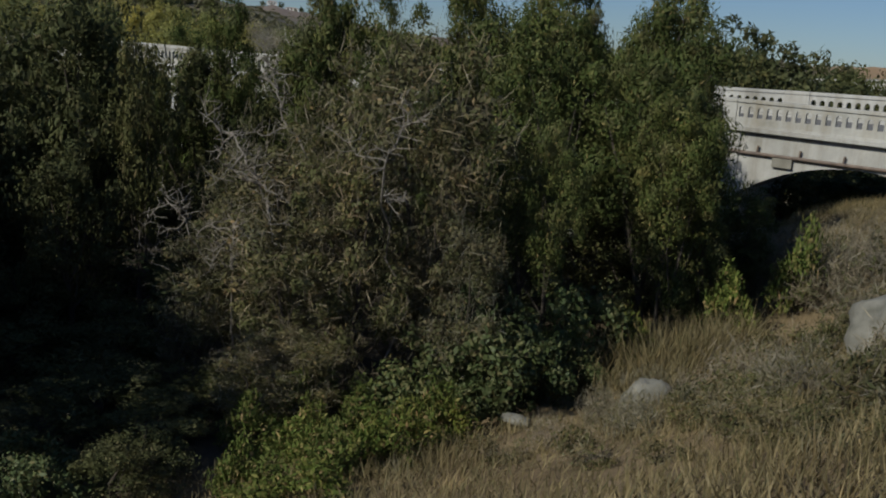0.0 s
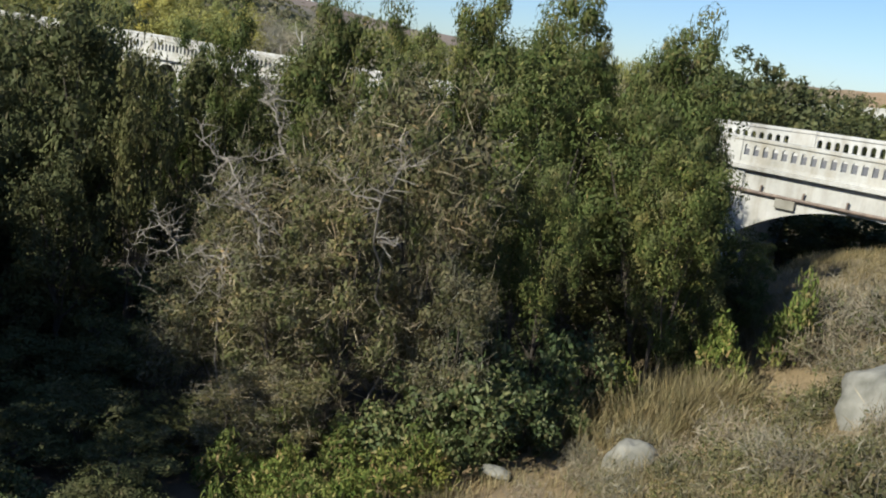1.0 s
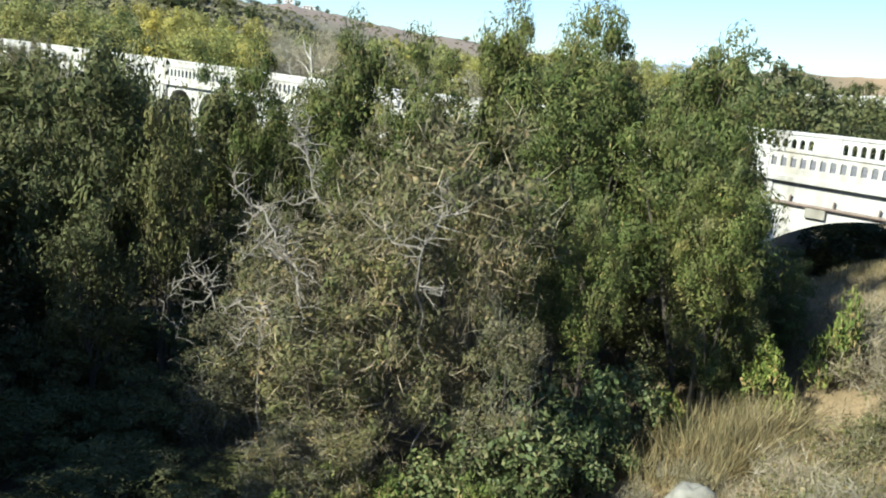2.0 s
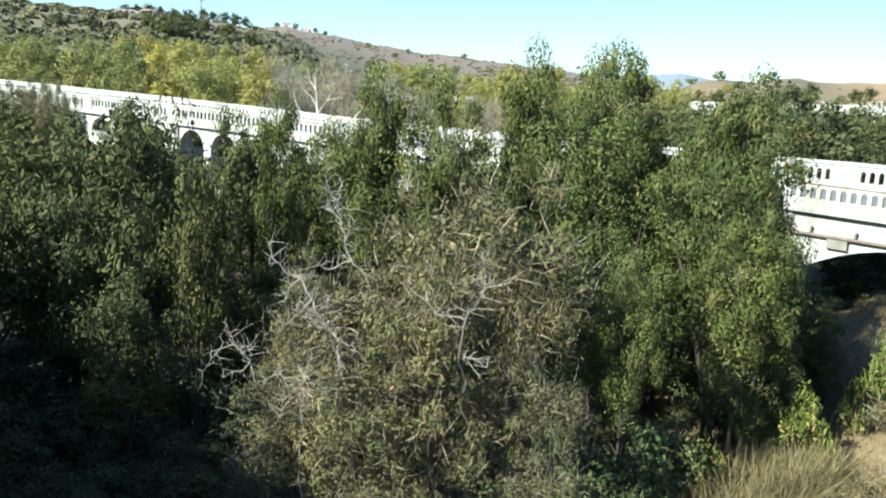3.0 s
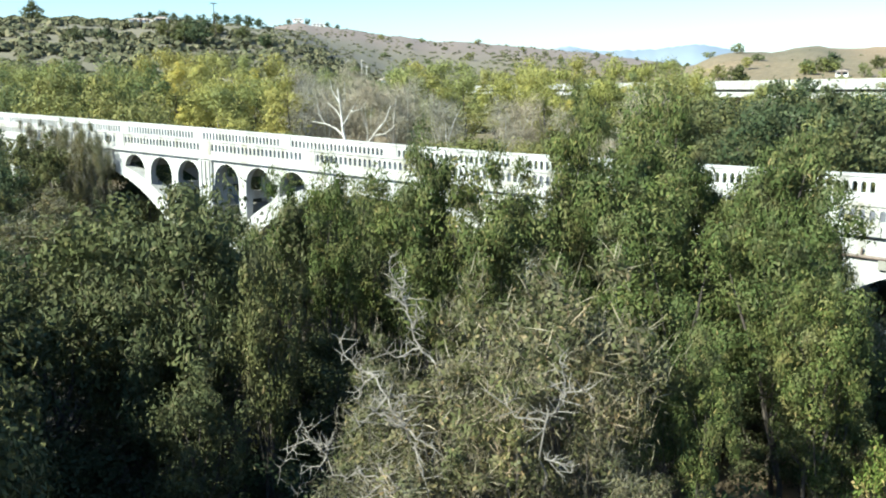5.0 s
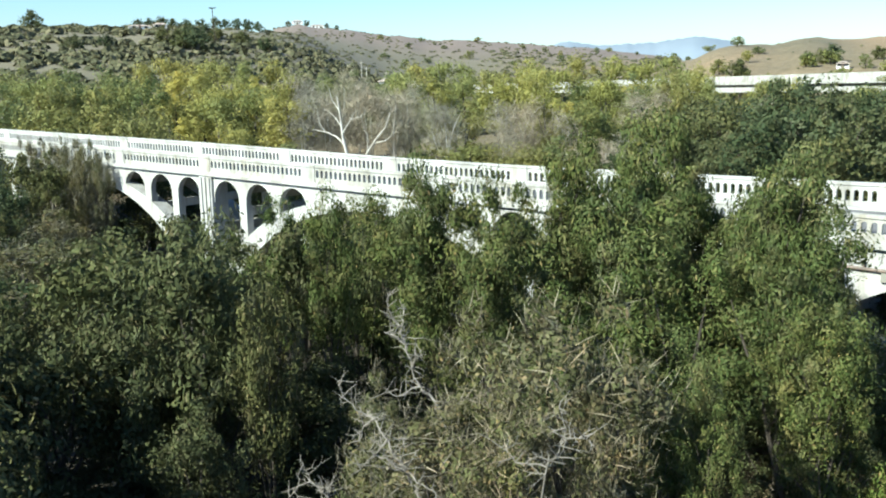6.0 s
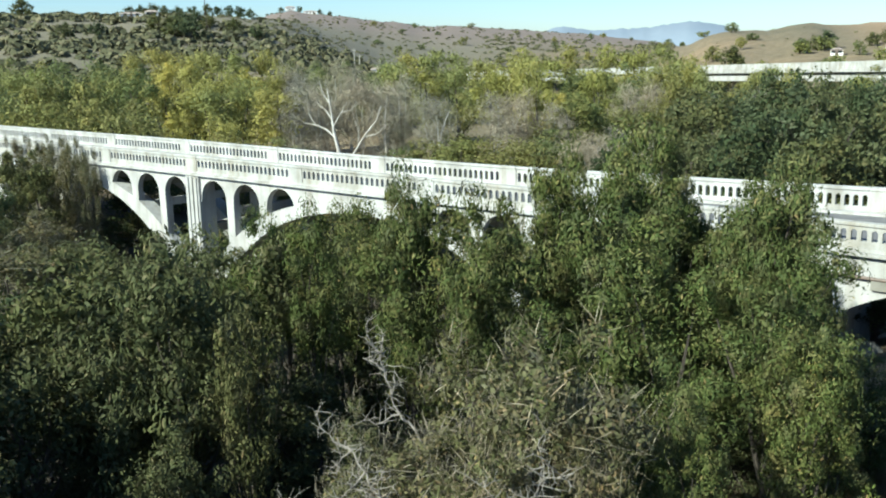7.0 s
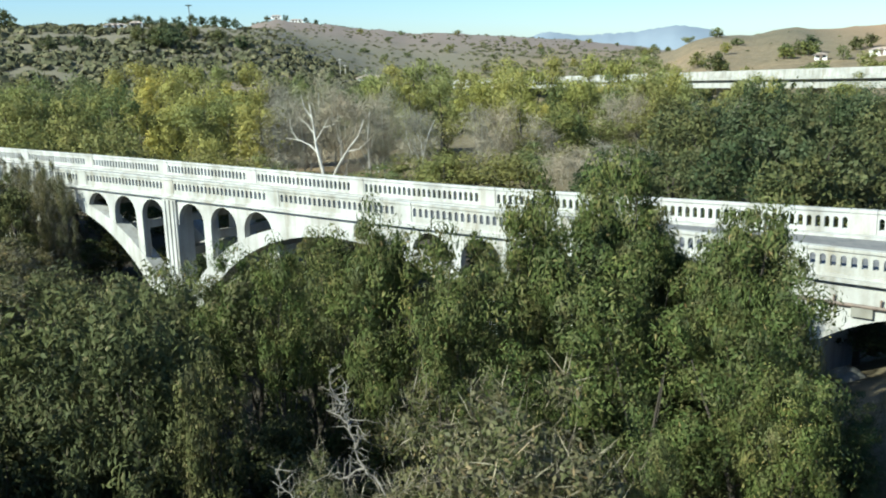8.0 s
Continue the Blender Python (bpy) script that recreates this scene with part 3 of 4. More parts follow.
# ---- highway overpass behind the river woods ----
overpass = tagged(empty("highway_overpass", (0, 0, 0)), "long pale concrete highway overpass beyond the woods", "bridge")
ax, ay = place_of(29.0, 146)
bx, by = place_of(0.5, 372)
along = Vector((bx - ax, by - ay, 0))
length, turn = along.length, math.atan2(along.y, along.x)
FALL = 7.2
overpass.location, overpass.rotation_euler = (ax, ay, 12.5), (0, math.atan2(FALL, length), turn)
# web's dark tone paints the shade between deck and girder
for name, dims, mat in (("parapet", (0, length, -0.2, 0.1, -1.15, 0), CONCRETE_RAIL), ("deck", (0, length, -0.35, 9.9, -1.7, -1.153), CONCRETE_RAIL), ("parapet", (0, length, 9.6, 9.8, -1.15, 0), CONCRETE_RAIL),
                        ("web", (0, length, 0.9, 8.7, -2.2, -1.703), CONCRETE_OLD_SHADED), ("girder", (0, length, -0.1, 9.6, -3.2, -2.203), CONCRETE_RAIL)):
    bm = bmesh.new()
    box(bm, dims[0], dims[1], -dims[3], -dims[2], dims[4], dims[5], 0.03)
    part(name, bm, mat, overpass)
for k in range(9):
    x = 9 + k * 28
    part("column", box(bmesh.new(), x - 0.8, x + 0.8, -6.4, -3.2, -12.2 + 7.2 * x / 260, -3.203, 0.2), CONCRETE_OLD_SHADED, overpass)

# ---- plants: models made once ----
MODELS = {}


def model(kind, label, category, count, **kw):
    MODELS[kind] = [tagged(plant_model(kw["name"], 100 * len(MODELS) + i, **{k: v for k, v in kw.items() if k != "name"}), label, category, kw["name"]) for i in range(count)]


model("willow", "olive green willow with ragged leafy crown and yellowing leaves", "tree", 3, name="willow_tree", radius=1.9, height=7.0, low=0.5, clump_count=62, each=250, leaf=(0.135, 0.046), mat=WILLOW, bark=BARK, upright=0.5, limb_count=7, thick=0.085, clump_radius=0.6, facing=0.25)
model("dark", "dim dark green riverside thicket with dense small leaves", "shrub", 3, name="thicket_shrub", radius=2.1, height=6.5, low=0.3, clump_count=58, each=145, leaf=(0.17, 0.066), mat=DARKLEAF, bark=BARK, upright=0.4, limb_count=7, thick=0.12, clump_radius=0.66, facing=0.25)
model("hilloak", "round dark oak on the dry hillside", "tree", 2, name="hill_oak", radius=2.9, height=7.0, low=0.3, clump_count=36, each=26, leaf=(0.6, 0.42), mat=DEEPGREEN, bark=BARK, limb_count=3, thick=0.2, clump_radius=1.0, facing=0.3)
model("gloom", "dark broad shrub tree with a shady hollow beneath", "tree", 2, name="thicket_tree", radius=2.1, height=6.5, low=2.5, clump_count=60, each=152, leaf=(0.17, 0.066), mat=DARKLEAF, bark=BARK, upright=0.4, limb_count=8, thick=0.12, clump_radius=0.66, facing=0.25, shape=0.4)
model("canopy", "olive willow with a high leafy crown over bare shaded stems", "tree", 2, name="tall_willow", radius=1.9, height=7.0, low=2.7, clump_count=50, each=300, leaf=(0.13, 0.044), mat=WILLOW, bark=BARK, upright=0.5, limb_count=8, thick=0.08, clump_radius=0.6, shape=0.8, facing=0.25)
model("spire", "slender willow leader with a pointed leafy top", "tree", 2, name="slender_willow", radius=1.3, height=8.0, low=2.6, clump_count=60, each=240, leaf=(0.135, 0.044), mat=WILLOW, bark=BARK, ragged=0.12, upright=0.5, limb_count=8, thick=0.12, clump_radius=0.5, shape=1.3, facing=0.25)
model("brush", "half-dead grey brush with bare twigs and dry leaves", "shrub", 2, name="dead_brush", radius=1.6, height=7.2, low=0.3, clump_count=62, each=150, leaf=(0.135, 0.055), mat=BRUSH, bark=BARK, ragged=0.26, upright=0.1, limb_count=10, thick=0.06, clump_radius=0.55, twig=(40, 0.5, 0.014), facing=0.25)
model("mulefat", "low bright green bush with narrow upright leaves", "shrub", 2, name="green_bush", radius=0.9, height=1.7, low=0.1, clump_count=34, each=50, leaf=(0.18, 0.055), mat=MULEFAT, bark=BARK, upright=0.7, limb_count=5, thick=0.03, clump_radius=0.3)
model("vine", "dark glossy green bramble mound", "shrub", 2, name="bramble", radius=1.0, height=1.9, low=0.1, clump_count=34, each=90, leaf=(0.12, 0.07), mat=VINE, bark=BARK, upright=0.3, limb_count=4, thick=0.03, clump_radius=0.34)
model("yellow", "bright yellow autumn cottonwood beyond the bridge", "tree", 2, name="yellow_cottonwood", radius=2.7, height=12.0, low=1.5, clump_count=34, each=150, leaf=(0.28, 0.18), mat=YELLOW, bark=BARK, limb_count=5, thick=0.25, clump_radius=1.35, facing=0.25)
model("yellowgreen", "yellow-green cottonwood in the river woods", "tree", 3, name="cottonwood", radius=3.0, height=12.0, low=1.2, clump_count=34, each=125, leaf=(0.3, 0.2), mat=YELLOWGREEN, bark=BARK, limb_count=4, thick=0.25, clump_radius=1.5, facing=0.25)
model("olive", "olive green tree in the river woods", "tree", 3, name="riverside_tree", radius=3.0, height=11.0, low=0.8, clump_count=34, each=125, leaf=(0.3, 0.2), mat=OLIVE, bark=BARK, limb_count=4, thick=0.22, clump_radius=1.5, facing=0.25)
model("deep", "dark green oak with a dense rounded crown", "tree", 3, name="oak_tree", radius=2.9, height=9.5, low=0.6, clump_count=38, each=95, leaf=(0.32, 0.2), mat=DEEPGREEN, bark=BARK, limb_count=5, thick=0.25, clump_radius=1.3, facing=0.3)
model("oak", "dark olive oak with small leaves and lumpy crown", "tree", 3, name="live_oak", radius=2.9, height=9.5, low=0.6, clump_count=80, each=88, leaf=(0.27, 0.14), mat=DEEPGREEN, bark=BARK, upright=0.3, limb_count=5, thick=0.25, clump_radius=0.85, facing=0.3)
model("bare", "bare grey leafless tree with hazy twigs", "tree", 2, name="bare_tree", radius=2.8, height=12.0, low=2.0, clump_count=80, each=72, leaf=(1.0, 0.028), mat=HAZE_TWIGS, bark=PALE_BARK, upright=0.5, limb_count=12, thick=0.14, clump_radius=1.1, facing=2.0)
model("sage", "grey-brown dry sage bush on the bank", "shrub", 2, name="sage_bush", radius=0.8, height=1.1, low=0.05, clump_count=30, each=44, leaf=(0.12, 0.04), mat=BRUSH, bark=DEADWOOD, upright=0.6, limb_count=4, thick=0.02, clump_radius=0.26, twig=(12, 0.3, 0.01))
model("twiggy", "leafless grey-brown buckwheat bush on the slope", "shrub", 2, name="dry_bush", radius=0.9, height=1.1, low=0.05, clump_count=30, each=16, leaf=(0.12, 0.035), mat=BRUSH, bark=DEADWOOD, upright=0.6, limb_count=5, thick=0.02, clump_radius=0.28, twig=(50, 0.34, 0.011))
model("grove", "hazy olive tree in the far valley", "tree", 3, name="valley_tree", radius=3.0, height=7.0, low=0.3, clump_count=34, each=26, leaf=(0.6, 0.42), mat=OLIVE, bark=BARK, limb_count=3, thick=0.2, clump_radius=1.1, facing=0.25)
model("goldgrove", "hazy yellow-green tree in the far valley", "tree", 2, name="valley_cottonwood", radius=3.0, height=7.0, low=0.3, clump_count=34, each=26, leaf=(0.6, 0.42), mat=YELLOWGREEN, bark=BARK, limb_count=3, thick=0.2, clump_radius=1.1, facing=0.25)
SIZES = {"willow": 2.3, "canopy": 2.3, "dark": 2.5, "brush": 2.0, "mulefat": 1.1, "vine": 1.2, "yellow": 3.4, "yellowgreen": 3.8, "olive": 3.8, "deep": 3.6, "bare": 3.4, "sage": 1.0, "gloom": 2.5, "spire": 1.5, "oak": 3.6, "twiggy": 1.1, "grove": 3.8, "hilloak": 3.6, "goldgrove": 3.8}
USED = {k: 0 for k in SIZES}
PICK = random.Random(7)


def plant(kind, x, y, top, radius=None, sink=0.15):
    """Sets a plant with its highest leaves at the height top. The first ones use the models themselves."""
    base = float(ground_z(x, y)) - sink
    n = USED[kind]
    USED[kind] += 1
    r0, h0 = SIZES[kind], TOPS[MODELS[kind][n % len(MODELS[kind])].name]
    sz = (top - base) / h0
    sr = (radius or r0) / r0
    m = Matrix.LocRotScale((x, y, base), Euler((0, 0, PICK.uniform(0, 6.28))), None)
    models = MODELS[kind]
    ob = models[n] if n < len(models) else copy_thing(models[n % len(models)], m)
    ob.matrix_basis = m
    ob.scale = (sr, sr, sz)
    return ob


# the thicket between the bank and the bridge: x, y, top, radius
FRONT = {
    # gloom trees south of y=-27 are out of view, added to shade the hollow
    "gloom": [(-7.4, -19.2, 10.2, 2.1), (-5.0, -20.7, 10.3, 2.5), (-2.5, -20.7, 9.3, 1.2), (-8.7, -20.5, 9.7, 3.0), (-4.3, -22.0, 8.4, 1.8), (-7.8, -23.7, 8.1, 2.4), (-11.9, -22.0, 8.2, 2.8), (-11.4, -25.7, 7.7, 2.5), (-7.2, -21.5, 8.4, 2.4), (-7.6, -27.4, 8.5, 2.5), (-3.2, -27.9, 7.7, 2.2), (-2.5, -22.6, 6.8, 1.4), (-1.7, -28.7, 8.7, 2.2), (0.4, -30.0, 9.2, 1.9), (2.3, -31.7, 9.8, 1.8)],
    "dark": [(-11.7, -16.3, 8.8, 3.0), (-16.0, -13.7, 7.7, 3.0), (-17.4, -19.8, 7.3, 3.2), (-21.1, -13.0, 6.9, 3.2), (-24.5, -18.6, 6.7, 3.5), (-27.6, -10.9, 6.4, 3.2),
             (-1.5, -23.3, 3.0, 1.6), (-4.5, -22.8, 3.8, 2.1), (-6.3, -22.2, 4.4, 2.2), (-2.4, -20.8, 4.2, 1.7), (-8.9, -22.7, 4.0, 2.2), (-4.4, -25.3, 3.1, 1.9), (-7.3, -24.8, 3.5, 2.1), (1.1, -24.6, 3.1, 1.5), (4.0, -25.2, 3.5, 1.2), (5.1, -26.2, 3.6, 1.1), (3.3, -23.8, 3.3, 1.3), (5.9, -27.2, 3.8, 1.0), (-3.2, -24.3, 4.0, 1.7), (-1.0, -25.2, 3.6, 1.7), (0.6, -23.2, 3.6, 1.4), (-3.0, -22.8, 4.4, 1.5), (2.6, -25.2, 3.7, 1.3), (-6.0, -24.0, 4.4, 2.0), (-0.6, -22.9, 3.8, 1.4), (-8.6, -26.0, 4.4, 2.2), (-5.6, -27.0, 4.0, 2.0), (-2.1, -26.6, 3.4, 1.7), (2.3, -26.5, 3.2, 1.4), (-0.2, -29.0, 3.1, 1.7), (-3.3, -17.9, 5.6, 1.9), (-1.2, -17.5, 5.4, 1.6), (-4.7, -16.6, 6.0, 1.9), (-0.6, -19.3, 4.8, 1.3), (-6.2, -16.2, 5.2, 2.2), (-8.3, -14.4, 9.2, 2.3), (-6.6, -13.4, 9.0, 1.8), (-2.1, -15.9, 4.1, 2.1), (0.4, -17.4, 3.8, 1.7), (-9.2, -17.4, 5.1, 2.3), (-11.5, -18.7, 4.9, 2.2),
             (1.4, -14.1, 6.5, 1.9), (4.1, -15.8, 4.7, 1.8), (4.1, -9.4, 6.3, 2.2), (6.1, -8.5, 6.3, 1.9), (7.5, -9.5, 5.8, 1.5), (1.6, -9.8, 6.5, 2.2), (6.6, -11.6, 5.2, 1.6), (3.6, -11.7, 6.9, 2.1), (1.8, -12.6, 6.5, 1.4), (3.5, -14.4, 6.2, 1.1)],
    "willow": [(-3.2, -5.4, 8.4, 2.0), (-0.4, -4.8, 8.4, 1.9), (-6.4, -4.6, 8.0, 1.8), (2.4, -4.4, 8.6, 1.9), (4.6, -4.2, 8.4, 1.5), (-2.6, -13.7, 10.6, 2.2), (0.0, -13.4, 10.6, 2.2), (-5.7, -12.2, 9.3, 2.3), (7.3, -11.2, 9.7, 1.3), (3.2, -7.4, 10.9, 2.3), (4.6, -6.6, 10.4, 1.8), (5.4, -7.8, 10.4, 1.7), (1.5, -8.3, 10.6, 1.8), (-2.9, -8.4, 9.5, 1.7), (-8.7, -9.7, 9.6, 2.1),
               (-11.1, -7.6, 8.9, 1.9), (-13.7, -6.5, 8.4, 1.8), (-17.0, -6.1, 7.4, 2.1), (-20.6, -5.4, 5.3, 2.2), (-25.3, -5.3, 4.5, 2.2), (-29.9, -4.7, 4.0, 2.2), (8.5, -12.6, 6.5, 1.0), (8.3, -13.7, 9.0, 1.25), (7.9, -7.5, 6.6, 1.2), (8.5, -9.3, 6.3, 1.0), (-5.8, -6.7, 8.8, 1.9), (-19.5, -9.0, 7.0, 2.4)],
    "spire": [(-5.3, -15.7, 10.6, 1.0), (-9.0, -14.8, 10.0, 1.0), (-3.2, -14.1, 11.5, 1.1), (-0.6, -14.6, 11.3, 1.0), (0.6, -11.7, 12.3, 1.2), (1.4, -7.9, 12.7, 1.6), (6.1, -10.4, 11.9, 1.4)],
    "canopy": [(7.1, -12.5, 10.6, 2.3), (8.0, -13.8, 8.9, 1.5), (4.7, -9.2, 10.6, 2.1), (6.2, -10.4, 10.7, 2.1), (2.2, -8.6, 11.6, 1.6), (7.0, -17.5, 8.1, 1.0), (5.9, -16.5, 8.6, 1.3), (1.3, -7.9, 12.5, 2.1), (0.6, -11.8, 11.7, 1.2), (6.1, -10.5, 11.4, 1.3), (-3.2, -14.0, 10.9, 1.2), (-0.2, -8.8, 10.9, 1.9), (4.2, -13.1, 10.5, 2.4), (2.3, -11.2, 10.9, 2.3), (2.3, -14.7, 8.6, 1.7)],
    "brush": [(6.9, -20.2, 6.4, 1.0), (0.9, -20.4, 7.6, 1.1), (5.0, -19.2, 9.6, 2.1), (2.9, -19.4, 9.0, 1.8), (5.8, -19.5, 8.3, 1.1), (3.1, -21.3, 7.7, 1.8), (4.8, -21.2, 8.0, 1.4), (1.7, -21.2, 7.2, 1.3), (4.1, -22.2, 6.2, 1.4), (1.8, -22.3, 5.7, 1.2), (5.2, -22.8, 4.3, 1.0), (4.6, -23.4, 4.3, 1.1), (-27.1, -14.4, 6.7, 3.2), (-34.7, -8.6, 6.6, 2.8)],
}
for kind, rows in FRONT.items():
    for row in rows:
        if kind == "dark" and row[2] < 4.5 and row[1] > -22.7:
            plant("deep", *row)
        else:
            plant("oak" if row[0] < -13.9 and kind in ("dark", "willow") and row[2] > 7 else kind, *row)
for x, y, top, r in [(-43.9, -3.6, 8.6, 2.2), (-47.5, -3.2, 8.6, 2.6), (-52.3, -3.6, 8.6, 2.8), (-40.4, -8.5, 7.9, 2.6), (-45.0, -7.9, 8.1, 2.8), (-36.1, -11.7, 7.9, 2.6)]:
    plant("oak", x, y, top, r)

for k, x in enumerate(range(-62, 24, 5)):
    plant("deep", x + 1.3 * math.sin(3.1 * k), (10.5 if x < -6 else 8.6) + 0.8 * math.sin(2.3 * k), 6.9 + 0.6 * math.sin(1.7 * k), 3.2)
for x, y, top in [(-43.87, 3.85, 3.85), (-39.56, 4.76, 3.41), (-25.56, 3.93, 3.60), (-20.33, 4.02, 4.03), (-14.11, 3.67, 4.02), (-8.89, 3.54, 3.79), (5.28, 4.27, 5.74), (8.45, 3.79, 6.06), (11.45, 4.34, 6.38), (1.59, 3.94, 5.31), (-48.15, -0.67, 4.04), (-50.93, 1.97, 4.28), (-54.38, 3.59, 4.52), (-44.66, 1.92, 3.83), (-56.57, -0.97, 4.92), (-35.46, 4.16, 3.62), (-30.31, 3.63, 3.83)]:
    plant("deep", x, y, top, 2.2)

# dry creepers climbing over the end of the river railing
for k, (x, top) in enumerate([(-41.9, 8.7), (-42.9, 9.2), (-43.9, 9.4), (-44.9, 9.2), (-45.9, 9.3), (-47.0, 9.4), (-48.4, 9.2), (-50.0, 9.2), (-51.8, 9.2)]):
    plant("brush", x, -0.75, top, 0.9)

# low plants at the thicket's foot
weeds = random.Random(12)
for k in range(50):
    x, y = weeds.uniform(3.4, 9.4), weeds.uniform(-26.9, -22.0)
    if math.hypot(x - 9.6, y + 22.5) < 1.6 or x < 3.8 + 0.65 * (-22.0 - y):
        continue
    plant("mulefat", x, y, float(ground_z(x, y)) + weeds.uniform(0.5, 1.25), weeds.uniform(0.4, 0.75))
for x, y, top, r in [(8.3, -15.7, 4.4, 0.7), (9.4, -12.9, 5.2, 0.8), (10.3, -10.8, 6.3, 0.8), (8.2, -23.4, 4.1, 0.6), (8.1, -22.1, 3.9, 0.6), (8.2, -24.3, 4.2, 0.6)]:
    plant("mulefat", x, y, top, r)
for x, y, top, r in [(5.6, -28.2, 3.7, 0.8), (4.2, -27.5, 3.5, 0.8), (7.6, -20.3, 4.7, 1.2), (6.8, -19.2, 5.2, 1.3), (8.0, -19.1, 4.2, 0.9), (7.3, -17.5, 5.1, 1.2), (7.7, -16.1, 4.7, 0.9), (6.5, -21.0, 4.3, 1.1), (8.1, -18.0, 3.9, 0.7), (7.7, -20.3, 4.2, 0.9)]:
    plant("vine", x, y, top, r)

# unseen trees added beside the camera to shade the hollow
for x, y, top, r in [(-7.5, -31.8, 12.6, 3.4), (-2.6, -33.3, 11.6, 3.2), (1.2, -35.6, 9.6, 2.4), (-12.5, -30.3, 12.8, 3.6), (-5.0, -37.3, 14.0, 3.8), (-17.5, -28.8, 11.5, 3.6), (-1.6, -31.3, 9.6, 2.2), (-4.6, -28.9, 9.2, 2.4), (-9.8, -34.6, 13.0, 3.4), (-6.8, -28.6, 11.0, 2.6), (-10.6, -27.4, 11.4, 2.8), (-8.6, -31.0, 12.6, 3.2), (-4.9, -32.6, 11.6, 3.0), (-14.0, -33.8, 13.2, 3.4), (-1.8, -37.6, 12.8, 3.2), (-8.6, -38.4, 13.2, 3.4)]:
    plant("deep", x, y, top, r)

# sage and weeds on the bank
dry = random.Random(31)
for k in range(58):
    x, y = dry.uniform(8.7, 17.5), dry.uniform(-24.5, -8.7)
    r = dry.uniform(0.45, 0.9)
    if y > -13.5 and x < 13.5:
        r *= 1.45
    if x < 8.4 + 0.26 * (y + 24) + r or math.hypot(x - 9.3, y + 22.3) < 1.0 + r or math.hypot(x - 13.9, y + 16.7) < 1.4 + r * 0.6 or math.hypot(x - 10.6, y + 19.4) < 0.4 + r:
        continue
    plant("sage", x, y, float(ground_z(x, y)) + dry.uniform(0.6, 0.85) * r, r)

# olive sage in patches between the boulders and the foot of the slope
for x, y, r in [(12.7, -20.3, 0.75), (12.1, -20.9, 0.6), (13.2, -21.9, 0.65), (14.2, -24.6, 0.55), (14.9, -25.2, 0.55), (14.8, -22.9, 0.7), (14.4, -23.7, 0.55), (15.3, -24.1, 0.65), (13.7, -20.4, 0.7), (13.5, -23.3, 0.55), (15.5, -25.4, 0.5), (14.5, -21.4, 0.7), (15.4, -22.6, 0.75), (12.0, -19.4, 0.6), (13.0, -18.9, 0.65), (15.6, -21.0, 0.8), (14.2, -18.9, 0.6), (11.4, -17.6, 0.6), (12.4, -17.0, 0.7), (12.6, -15.0, 0.8), (15.0, -18.0, 0.6)]:
    plant("sage", x, y, float(ground_z(x, y)) + 0.72 * r, r)
for x, y, r in [(10.9, -9.4, 1.4), (11.9, -9.3, 1.5), (12.7, -10.1, 1.4), (11.3, -10.7, 1.3), (13.5, -8.9, 1.5), (10.4, -8.4, 1.2), (12.7, -8.0, 1.3), (13.8, -10.9, 1.3), (12.4, -11.9, 1.1), (14.8, -9.5, 1.5), (13.3, -13.2, 1.0), (14.8, -13.8, 1.1), (11.7, -18.7, 0.9), (12.4, -19.4, 0.8), (13.5, -21.2, 0.9), (14.7, -19.8, 0.9), (11.0, -21.1, 0.6), (11.5, -20.1, 0.6), (10.3, -18.8, 0.6), (10.2, -20.8, 0.5), (11.5, -22.2, 0.6), (10.4, -22.8, 0.5), (9.5, -19.3, 0.5), (9.5, -17.6, 0.5)]:
    plant("twiggy", x, y, float(ground_z(x, y)) + 0.85 * r, r)

# woods beyond the bridge
rng = np.random.default_rng(21)


def wood(kind, px, far, top, radius=None):
    az = math.degrees(math.atan((px - 777) / 1690))
    x, y = place_of(az, far)
    if y > 9.5:
        plant(kind, x, y, top, radius)


for px in range(-60, 1660, 50):
    for row, far in enumerate((88, 108, 132, 160)):
        jit = rng.uniform(-20, 20)
        q = px + jit
        if q < 235:
            kind = rng.choice(["olive", "olive", "olive", "yellowgreen"])
            top = (10.0, 11.5, 12.0, 13.0)[row]
        elif q < 330:
            kind = ("olive", "yellow", "yellow", "yellowgreen")[row]
            top = (6.5, 10.5, 12.5, 14.0)[row]
        elif q < 460:
            kind = ("olive", "yellowgreen", "yellow", "yellowgreen")[row]
            top = (6.0, 10.0, 11.0, 13.5)[row]
        elif q < 700:
            kind = ("olive", "bare", rng.choice(["bare", "yellowgreen"]), "olive")[row]
            top = (4.0, 10.5, 12.0, 11.5)[row]
        elif q < 980:
            kind = ("olive", rng.choice(["olive", "bare"]), rng.choice(["yellow", "yellowgreen"]), "yellowgreen")[row]
            top = (5.5, 8.5, 11.6, 12.6 + rng.uniform(-1, 1.4))[row]
        elif q < 1180:
            kind = ("bare", "olive", "yellowgreen", "yellowgreen")[row]
            top = (5.5, 8.0, 10.6, 12.8 + rng.uniform(-0.8, 1.2))[row]
        else:
            kind = ("deep", "deep", rng.choice(["deep", "olive"]), rng.choice(["yellowgreen", "olive"]))[row]
            top = (10.4 if q > 1300 else 9.0, 8.8, 8.4, 7.6 + rng.uniform(-1.2, 2.2))[row]
        wood(kind, q, far * rng.uniform(0.95, 1.05), top + rng.uniform(-0.6, 1.0) + 0.8)
